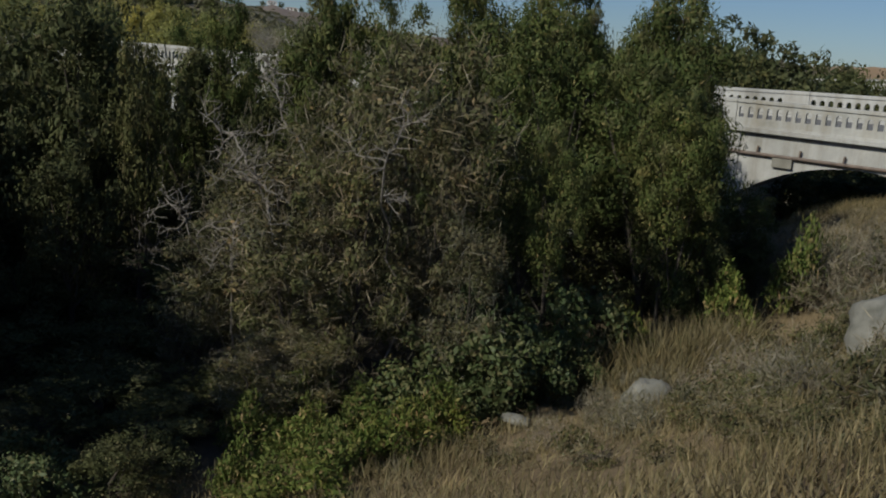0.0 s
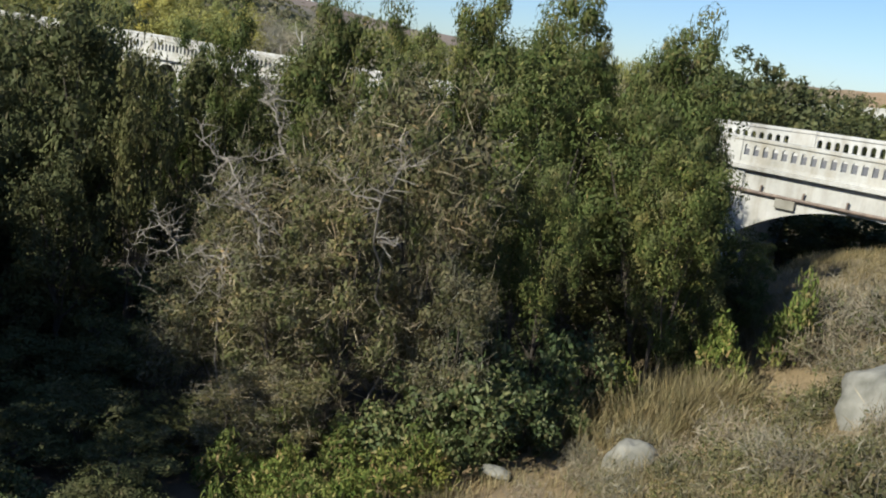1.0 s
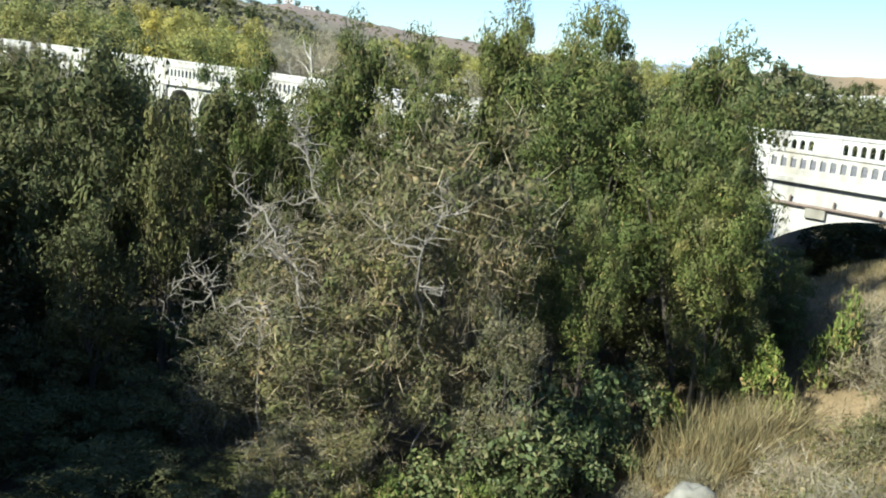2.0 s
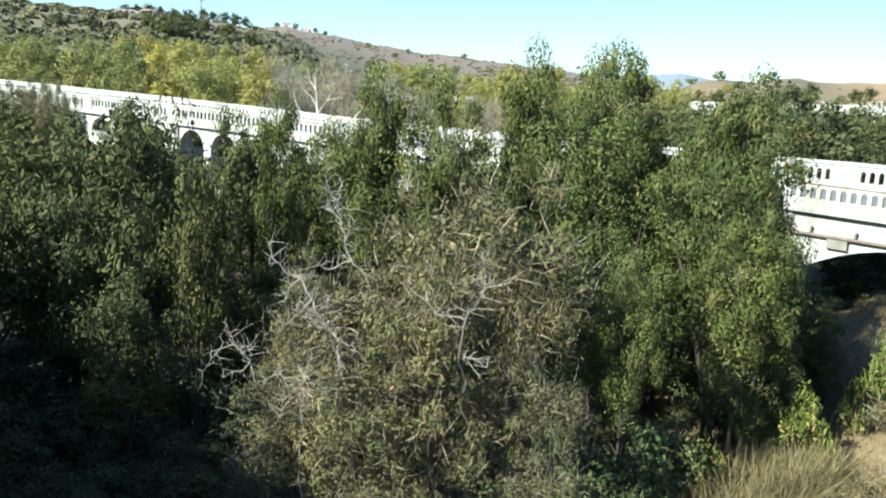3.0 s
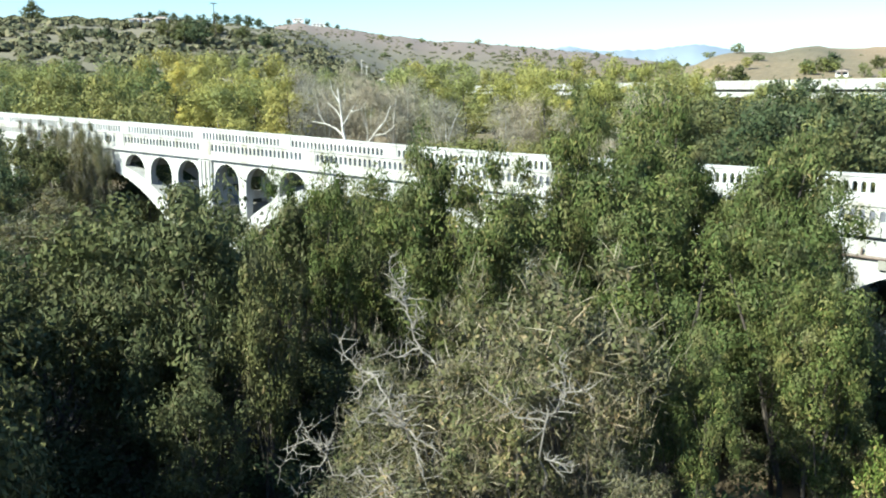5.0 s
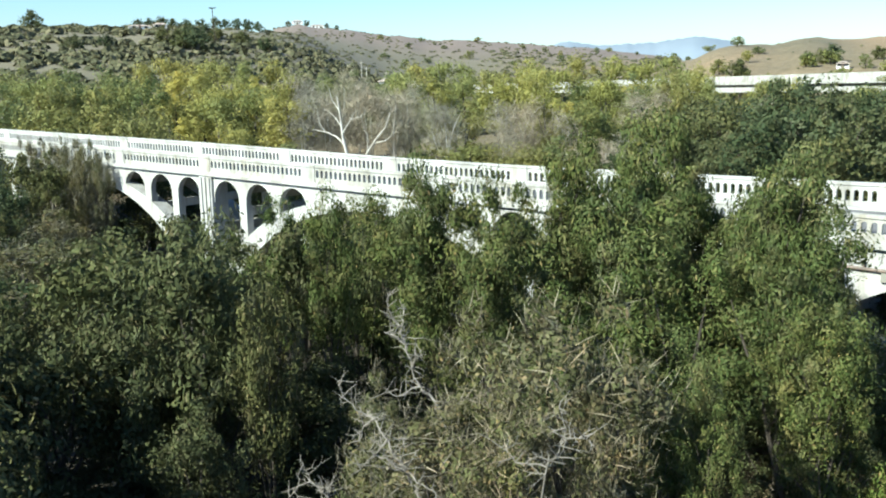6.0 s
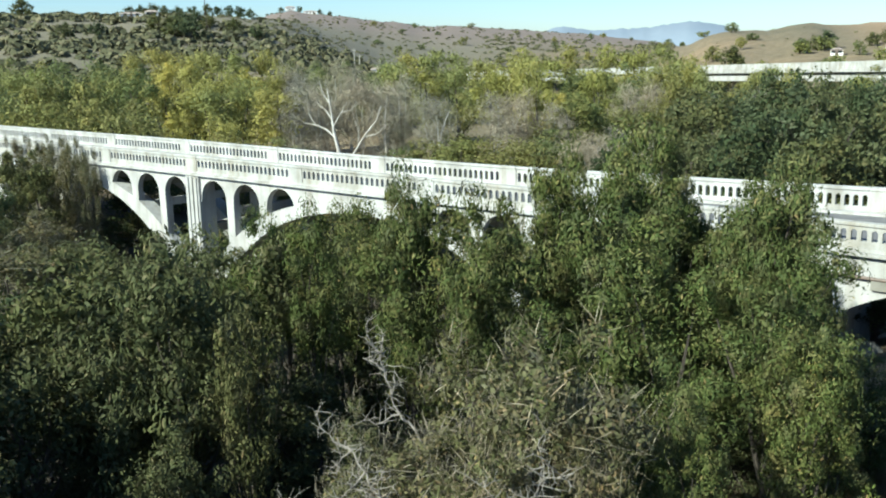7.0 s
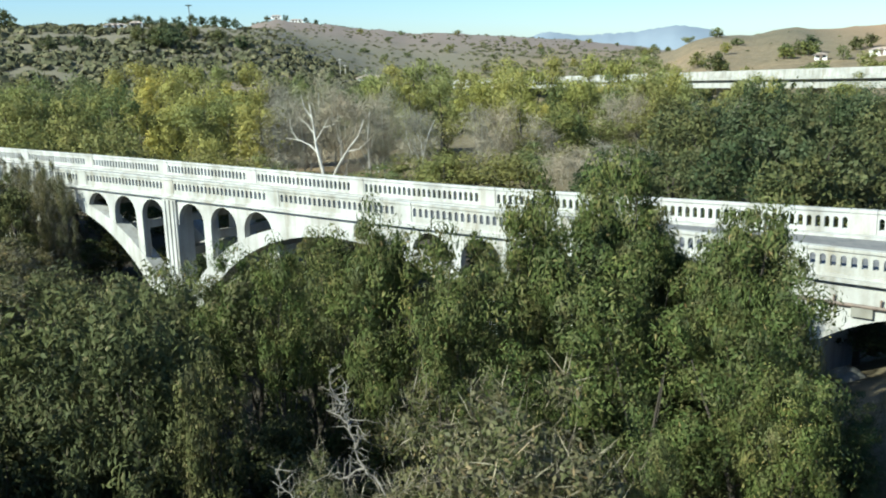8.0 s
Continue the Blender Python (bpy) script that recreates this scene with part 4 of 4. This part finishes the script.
for kind, px, far, top, radius in [("yellowgreen", 1195, 122, 13.2, 2.6), ("yellowgreen", 1215, 118, 11.8, 2.4), ("yellowgreen", 1315, 124, 11.4, 2.0), ("bare", 1325, 110, 9.8, 2.2), ("yellowgreen", 1372, 124, 11.6, 2.2), ("yellow", 925, 108, 10.8, 2.8), ("yellow", 960, 112, 9.2, 2.4), ("yellow", 905, 122, 13.0, 2.6), ("bare", 1090, 112, 10.4, 3.2), ("bare", 1130, 118, 10.6, 3.0), ("bare", 1250, 112, 9.4, 2.8), ("yellow", 270, 92, 9.2, 2.6), ("yellow", 345, 96, 8.6, 2.2), ("bare", 500, 118, 12.0, 3.4), ("bare", 560, 124, 13.6, 3.6), ("bare", 665, 118, 11.4, 3.0), ("olive", 1085, 120, 12.4, 2.8), ("yellowgreen", 1125, 122, 12.2, 2.6), ("olive", 1160, 118, 12.9, 2.6), ("yellowgreen", 1035, 124, 11.9, 2.8), ("olive", 990, 126, 11.4, 2.6), ("olive", 985, 72, 5.2, 2.6), ("olive", 1035, 68, 5.6, 2.6), ("bare", 1010, 84, 6.6, 2.8)]:
    wood(kind, px, far, top, radius)
# nearer oaks right behind the railing
for px, far, top in [(1210, 62, 9.8), (1285, 56, 10.4), (1340, 50, 11.4), (1400, 50, 12.2), (1462, 50, 12.1), (1525, 52, 11.2), (1590, 55, 10.4), (1430, 46, 10.6), (1450, 57, 10.2), (1560, 60, 10.4), (1620, 62, 10.5), (1140, 70, 8.2), (1060, 74, 7.5)]:
    wood("oak", px, far, top)
# groves in the valley between the overpass and the hills
for k in range(110):
    q = 640 + 15.5 * (k % 64) + rng.uniform(-14, 14)
    far = rng.uniform(205, 330) if k < 64 else rng.uniform(340, 800)
    wood("goldgrove" if rng.random() < 0.3 else "grove", q, far, float(ground_z(*place_of(math.degrees(math.atan((q - 777) / 1690)), far))) + rng.uniform(2.6, 5.2), rng.uniform(2.6, 4.6))

# lone trees on the hills
for px, far, size in [(1273, 292, 7.6), (478, 868, 6.0), (512, 872, 6.5), (548, 870, 5.5), (565, 874, 5.0), (1420, 330, 5.5), (1440, 335, 7.0), (1395, 330, 4.5), (1520, 340, 5.0), (1545, 345, 5.5), (20, 400, 9.0), (255, 330, 7.5), (285, 325, 8.0), (315, 320, 8.0), (300, 330, 8.0), (395, 340, 6.0), (430, 330, 5.5), (150, 330, 5.0), (90, 320, 6.0), (345, 345, 6.0), (300, 350, 7.0), (325, 352, 7.0), (405, 420, 6.0), (425, 415, 5.5), (385, 420, 5.0), (210, 425, 5.0), (230, 428, 5.0), (250, 428, 5.5), (272, 428, 5.5), (296, 426, 5.0), (320, 424, 5.5), (345, 424, 5.5), (365, 424, 5.0)]:
    az = math.degrees(math.atan((px - 777) / 1690))
    x, y = place_of(az, far)
    plant("hilloak", x, y, float(ground_z(x, y)) + size * 0.85, size * 0.6)


def house(px, far, wide, deep, high, label, roof_mat):
    """A small far house: walls, hipped roof, door and windows."""
    az = math.degrees(math.atan((px - 777) / 1690))
    x, y = place_of(az, far)
    root = tagged(empty("house"), label, "house")
    root.location = (x, y, float(ground_z(x, y)) - 0.3)
    root.rotation_euler.z = math.radians(FACING - az)
    bm = bmesh.new()
    box(bm, -wide / 2, wide / 2, -deep / 2, deep / 2, 0, high)
    part("wall", bm, PAINT, root)
    bm = bmesh.new()
    low = [bm.verts.new((sx * (wide / 2 + 0.4), sy * (deep / 2 + 0.4), high)) for sx, sy in ((-1, -1), (1, -1), (1, 1), (-1, 1))]
    ridge = [bm.verts.new((-wide / 4, 0, high * 1.4)), bm.verts.new((wide / 4, 0, high * 1.4))]
    for f in ((low[0], low[1], ridge[1], ridge[0]), (low[1], low[2], ridge[1]), (low[2], low[3], ridge[0], ridge[1]), (low[3], low[0], ridge[0]), low[::-1]):
        bm.faces.new(f)
    part("roof", bm, roof_mat, root)
    for k in (-1, 1):
        bm = bmesh.new()
        box(bm, k * wide / 4 - 0.7, k * wide / 4 + 0.7, -deep / 2 - 0.05, -deep / 2 + 0.1, 1.0, 2.1)
        part("window", bm, GLASS, root)
    bm = bmesh.new()
    box(bm, -0.5, 0.5, -deep / 2 - 0.05, -deep / 2 + 0.1, 0.3, 2.3)
    part("door", bm, STEEL, root)


for px, far, wide, deep, high, label in [(248, 392, 5, 4, 2.0, "small white house on the dry hillside"), (212, 395, 9, 4, 1.8, "long low white house on the hillside"), (495, 860, 9, 6, 2.6, "pale house on the hilltop"), (530, 865, 12, 6, 2.4, "broad pale house on the hilltop"),
                                         (690, 300, 6, 5, 2.8, "white shed in the valley"), (655, 330, 9, 6, 3.0, "pale valley house among bushes"), (1458, 320, 3.6, 3, 1.8, "white house beside trees on the tan hill"), (1566, 325, 7, 4, 1.9, "long white building on the tan hill")]:
    house(px, far, wide, deep, high, label, ROOF)


# palm on the hilltop
x, y = place_of(math.degrees(math.atan((343 - 777) / 1690)), 424)
palm = tagged(empty("palm_tree", (x, y, float(ground_z(x, y)) - 0.3)), "tall thin palm on the hilltop skyline", "tree")
part("trunk", tube(bmesh.new(), [(0, 0, 0), (0.1, 0, 4), (0, 0, 8.4)], [0.28, 0.2, 0.16], 6), BARK, palm)
for k in range(11):
    a = 2 * math.pi * k / 11
    bm = bmesh.new()
    spine = [Vector((r * math.cos(a), r * math.sin(a), 8.4 + 0.7 * math.sin(2.2 * r / 1.7) - 0.25 * r)) for r in (0, 0.6, 1.2, 1.7)]
    tube(bm, spine, [0.05, 0.22, 0.16, 0.03], 4)
    part("frond", bm, DEEPGREEN, palm)

# masts in the valley
for q, tall in ((603, 7.0), (612, 5.5), (648, 6.0)):
    x, y = place_of(math.degrees(math.atan((q - 777) / 1690)), 330)
    mast = tagged(empty("utility_pole", (x, y, float(ground_z(x, y)) - 0.3)), "thin pale utility pole in the valley", "pole", "valley poles")
    part("shaft", tube(bmesh.new(), [(0, 0, 0), (0, 0, tall)], [0.14, 0.09], 6), PALE_BARK, mast)
    part("crossarm", box(bmesh.new(), -0.9, 0.9, -0.06, 0.06, tall - 0.7, tall - 0.55), PALE_BARK, mast)

# ---- scrub on the hills ----
rng = np.random.default_rng(33)
centres, radius = [], []
for n, (a0, a1), (r0, r1), (s0, s1) in [(2500, (-32, -15), (220, 440), (1.2, 4.4)), (950, (-15, -4), (220, 370), (1.2, 4.0)), (350, (-15, -4), (370, 440), (0.8, 2.4)), (1500, (-26, 9), (440, 880), (0.8, 2.4)), (40, (9, 30), (220, 440), (0.6, 1.4)), (900, (-26, 26), (165, 260), (1.5, 3.2)), (900, (2, 13), (300, 700), (1.5, 3.5))]:
    az, r = rng.uniform(a0, a1, n), rng.uniform(r0, r1, n)
    ang = np.radians(FACING - az)
    x, y = HOME[0] - np.sin(ang) * r, HOME[1] + np.cos(ang) * r
    keep = np.sin(x * 0.05 + 2 * np.sin(y * 0.021)) * np.cos(y * 0.043) + 0.7 * np.sin(r * 0.14 + 0.4 * az) > rng.uniform(-1.2, 0.5, n)
    s = rng.uniform(s0, s1, n) ** 1.0
    centres.append(np.stack([x, y, ground_z(x, y)], 1)[keep])
    radius.append(s[keep])
centres, radius = np.concatenate(centres), np.concatenate(radius)
each = 16
p = np.repeat(centres, each, 0)
q = np.repeat(radius, each)[:, None]
out = rng.normal(size=p.shape)
out[:, 2] = np.abs(out[:, 2]) + 0.35
out /= np.linalg.norm(out, axis=1)[:, None]
normal = out + 0.3 * rng.normal(size=p.shape)
normal /= np.linalg.norm(normal, axis=1)[:, None]
way = np.cross(normal, rng.normal(size=p.shape))
way /= np.linalg.norm(way, axis=1)[:, None]
side = np.cross(normal, way)
mid = p + out * q * (0.6, 0.6, 0.3) * rng.uniform(0.8, 1.15, (len(p), 1))
ln, wd = q * rng.uniform(0.2, 0.42, q.shape), q * rng.uniform(0.16, 0.34, q.shape)
pieces = np.stack([mid - way * ln, mid + side * wd + way * ln * 0.2, mid + way * ln, mid - side * wd - way * ln * 0.2], 1)
tagged(new("hillside_scrub", quads_mesh("hillside_scrub", pieces, SCRUB)), "grey-green chaparral bushes dotting the dry hills", "scrub", kind="stuff")

# ---- dry grass on the bank ----
rng = np.random.default_rng(44)


def grass(name, label, n, area, length, width, lean):
    x, y = rng.uniform(area[0], area[1], n), rng.uniform(area[2], area[3], n)
    d = np.sin(1.1 * x + 0.6 * y) + np.cos(0.9 * y - 0.5 * x) + rng.normal(size=n) * 0.8
    ok = (d > -1.5) & (np.hypot(x - 9.9, (y + 22.4) * 0.8) > 0.95 + 0.3 * rng.normal(size=n)) & (x > np.interp(y, (-41, -29.6, -26.5, -24, -22.5, -19.4, -16.4, -12.3, -6, 0), (9, 6.9, 5.7, 6.5, 8.3, 8.3, 7.7, 7.8, 7.9, 7.9)))
    x, y, d = x[ok], y[ok], d[ok]
    foot = np.stack([x, y, ground_z(x, y) - 0.03], 1)
    k = len(foot)
    way = np.stack([lean[0] + 0.55 * rng.normal(size=k), lean[1] + 0.55 * rng.normal(size=k), np.ones(k)], 1)
    way /= np.linalg.norm(way, axis=1)[:, None]
    ln = length * (0.65 + 0.25 * d[:, None].clip(-1, 2) + 0.25 * rng.random((k, 1)))
    side = np.stack([-way[:, 1] + rng.normal(size=k), way[:, 0] + rng.normal(size=k), np.zeros(k)], 1)
    side /= np.linalg.norm(side, axis=1)[:, None]
    bend = np.stack([0.25 * ln[:, 0] * (lean[0] + 0.4 * rng.normal(size=k)), 0.25 * ln[:, 0] * (lean[1] + 0.4 * rng.normal(size=k)), np.zeros(k)], 1)
    mid = foot + way * ln * 0.5
    tip = foot + way * ln + bend
    pieces = np.stack([foot, mid + side * width / 2, tip, mid - side * width / 2], 1)
    tagged(new(name, quads_mesh(name, pieces, STRAW)), label, "grass", kind="stuff")


grass("dry_grass", "tan dry grass covering the sloping bank", 110000, (4.5, 20, -28.5, 1), 0.40, 0.015, (0.1, 0.05))
grass("tall_dry_grass", "tall leaning straw stalks on the bank", 5000, (7.4, 10.6, -19.0, -12.0), 1.1, 0.018, (0.25, -0.05))


grass("dry_grass", "tan dry grass on the slope above the river", 26000, (8, 30, -49, -27), 0.36, 0.035, (0.1, 0.05))


# ---- boulders ----
def boulder(name, x, y, z, size, seed, label):
    bm = bmesh.new()
    bmesh.ops.create_icosphere(bm, subdivisions=4, radius=1.0)
    for v in bm.verts:
        n = noise.noise(v.co * 1.3 + Vector((seed, 0, 0))) * 0.24 + noise.noise(v.co * 3.5 + Vector((seed, 4, 0))) * 0.1 - 0.07 * abs(noise.noise(v.co * 6 + Vector((0, seed, 2))))
        v.co *= 1 + n
        v.co = Vector((v.co.x * size[0], v.co.y * size[1], v.co.z * size[2]))
    for f in bm.faces:
        f.smooth = True
    ob = link(name, bm, ROCK)
    ob.location = (x, y, z)
    return tagged(ob, label, "rock")


boulder("boulder", 14.1, -16.2, 5.0, (1.2, 1.0, 1.2), 14.0, "pale weathered granite boulder in dry grass")
boulder("boulder", 10.6, -19.6, 3.75, (0.5, 0.42, 0.5), 5.0, "small pale rock in dry grass")
boulder("boulder", 8.6, -20.8, 3.23, (0.3, 0.17, 0.09), 8.0, "flat pale stone beside the dirt patch")
boulder("boulder", 5.7, 1.4, float(ground_z(5.7, 1.4)) + 0.1, (0.6, 0.45, 0.4), 11.0, "pale rock below the bridge arch")


# ---- bleached dead limbs standing out of the brush ----
def dead_tree(label, trunk, twigs, thick):
    root = tagged(empty("dead_tree"), label, "tree")
    twist = random.Random(len(label))

    def crooked(pts):
        out = [Vector(pts[0])]
        for a, b in zip(pts, pts[1:]):
            a, b = Vector(a), Vector(b)
            reach = (b - a).length
            for f in (0.33, 0.67, 1.0):
                out.append(a.lerp(b, f) + Vector([twist.uniform(-1, 1) for _ in range(3)]) * 0.09 * reach)
        return out

    trunk = crooked(trunk)
    part("trunk", tube(bmesh.new(), trunk, [thick * (0.10 + 0.5 * i / (len(trunk) - 1)) for i in range(len(trunk))], 7), DEADWOOD, root)
    lines = [trunk[: int(len(trunk) * 0.7)]]
    for t in twigs:
        t = crooked(t)
        lines.append(t)
        part("limb", tube(bmesh.new(), t, [thick * (0.42 - 0.36 * i / (len(t) - 1)) for i in range(len(t))], 6), DEADWOOD, root)
    # fine side twigs, some of them forked
    bm = bmesh.new()
    for pts in lines:
        for p in pts:
            for _ in range(2):
                way = Vector([twist.uniform(-1, 1), twist.uniform(-1, 1), twist.uniform(-0.5, 1)]).normalized()
                reach = twist.uniform(0.12, 0.5)
                bend = Vector([twist.uniform(-1, 1) for _ in range(3)]) * 0.2 * reach
                a, b, c = Vector(p), Vector(p) + way * reach * 0.5 + bend, Vector(p) + way * reach
                tube(bm, [a, b, c], [0.011, 0.008, 0.003], 4)
                tube(bm, [b, b + (way + bend.normalized()) * reach * 0.3], [0.007, 0.002], 4)
    twiglets = part("brushwood", bm, DEADWOOD, root)
    twiglets["kind"] = "stuff"
    return root


dead_tree("bleached crooked dead limb rising from the brush",
          [(1.19, -22.01, 8.25), (1.30, -21.99, 7.92), (1.69, -21.98, 7.76), (2.11, -21.99, 7.67), (2.43, -22.02, 7.40), (2.65, -22.01, 7.10), (2.93, -22.02, 6.83), (3.30, -21.74, 5.96), (3.73, -21.16, 4.22), (4.03, -20.79, 2.04)],
          [[(2.93, -22.02, 6.83), (2.56, -22.11, 6.97), (2.15, -22.15, 7.00)], [(2.82, -22.02, 6.88), (2.94, -22.07, 7.16), (3.02, -22.06, 7.48)], [(2.99, -22.00, 6.77), (3.44, -22.14, 6.70), (3.95, -22.25, 6.72)],
           [(2.13, -21.99, 7.66), (1.88, -22.09, 7.37), (1.83, -22.09, 7.05)], [(3.11, -21.93, 6.50), (3.63, -22.35, 6.28), (4.02, -22.58, 5.84)], [(2.50, -22.02, 7.32), (2.33, -22.21, 6.99), (2.01, -22.31, 6.66)]], 0.062)
dead_tree("pale dead willow stem with forked tip",
          [(1.45, -20.20, 9.36), (1.28, -20.21, 8.96), (1.39, -20.21, 8.61), (1.62, -20.28, 8.29), (1.83, -20.29, 7.83), (2.25, -20.25, 7.50), (2.69, -20.08, 5.97), (3.07, -19.92, 3.79), (3.22, -19.85, 1.94)],
          [[(1.39, -20.21, 8.61), (1.17, -20.26, 8.76), (0.91, -20.30, 8.78)], [(1.28, -20.21, 8.96), (1.04, -20.20, 9.14), (0.91, -20.19, 9.47)], [(1.68, -20.28, 8.15), (1.88, -20.43, 8.53), (1.95, -20.48, 8.92)],
           [(1.89, -20.29, 7.77), (1.55, -20.54, 7.55), (1.22, -20.64, 7.61)]], 0.06)
dead_tree("thin bent dead stem with one fork",
          [(6.21, -21.76, 8.74), (6.33, -21.77, 8.42), (6.32, -21.77, 8.20), (6.16, -21.77, 7.84), (5.92, -21.72, 7.48), (5.44, -20.66, 5.74), (5.28, -19.99, 2.37)],
          [[(6.32, -21.77, 8.20), (6.58, -21.88, 8.35), (6.89, -21.88, 8.37)], [(5.99, -21.73, 7.59), (5.53, -21.97, 7.64), (5.20, -22.06, 7.92)], [(5.87, -21.58, 6.83), (6.27, -21.99, 7.04), (6.68, -22.11, 6.99)]], 0.04)
dead_tree("low broken grey branch fan at the thicket's edge",
          [(2.84, -22.49, 5.97), (2.69, -22.45, 5.62), (2.68, -22.26, 4.64), (2.80, -22.09, 2.14)],
          [[(2.84, -22.49, 5.95), (3.30, -22.56, 5.87), (3.66, -22.62, 5.64)], [(2.84, -22.49, 5.95), (3.02, -22.66, 5.62), (3.07, -22.77, 5.24)], [(2.78, -22.50, 5.84), (2.34, -22.64, 5.90), (1.92, -22.73, 5.62)], [(2.74, -22.44, 5.73), (2.50, -22.70, 5.40), (2.45, -22.76, 4.97)]], 0.045)
dead_tree("drooping dead branch beside the dark hollow",
          [(0.47, -22.38, 6.39), (0.68, -22.39, 6.09), (1.07, -22.30, 5.76), (1.63, -21.92, 4.65), (1.92, -21.66, 2.03)],
          [[(0.68, -22.39, 6.09), (0.36, -22.59, 5.85), (0.15, -22.70, 5.41)], [(1.07, -22.30, 5.76), (0.77, -22.71, 5.41), (0.72, -22.82, 4.86)], [(0.92, -22.30, 5.90), (1.19, -22.61, 6.17), (1.49, -22.71, 6.28)]], 0.04)

# pale sycamore beyond the bridge
root = tagged(empty("sycamore_tree"), "leafless sycamore with white forked trunk behind the bridge", "tree")
for name, pts, thick in [("trunk", [(-54.06, 35.32, 0.86), (-54.85, 35.40, 4.35), (-55.62, 35.45, 6.65), (-56.06, 35.60, 8.94), (-56.43, 35.54, 11.12)], 0.33),
                         ("limb", [(-55.40, 35.44, 6.10), (-56.47, 35.37, 6.87), (-57.74, 35.30, 7.30), (-59.95, 35.26, 7.53)], 0.17),
                         ("limb", [(-54.08, 35.35, 2.39), (-52.86, 35.45, 4.57), (-51.03, 35.34, 6.64), (-49.49, 35.33, 8.05), (-48.88, 35.44, 9.58)], 0.25),
                         ("limb", [(-55.73, 35.46, 7.19), (-55.10, 35.67, 8.18), (-53.77, 35.66, 9.81)], 0.13),
                         ("limb", [(-56.18, 35.61, 9.60), (-57.15, 35.55, 10.69), (-57.59, 35.58, 12.00)], 0.1),
                         ("limb", [(-58.16, 35.31, 7.36), (-59.01, 35.35, 8.29), (-59.34, 35.38, 9.60)], 0.08),
                         ("limb", [(-51.24, 35.34, 6.42), (-49.56, 35.41, 6.75), (-47.93, 35.29, 7.83)], 0.1),
                         ("limb", [(-54.69, 35.67, 8.72), (-53.13, 35.63, 9.05), (-52.11, 35.63, 10.13)], 0.07),
                         ("limb", [(-55.83, 35.58, 7.85), (-56.89, 35.62, 8.94), (-58.37, 35.66, 9.71)], 0.09),
                         ("limb", [(-52.24, 35.45, 5.22), (-52.06, 35.47, 6.75), (-52.70, 35.61, 8.06)], 0.08)]:
    part(name, tube(bmesh.new(), pts, [0.7 * thick * (1 - 0.75 * k / (len(pts) - 1)) for k in range(len(pts))], 8), PALE_BARK, root)
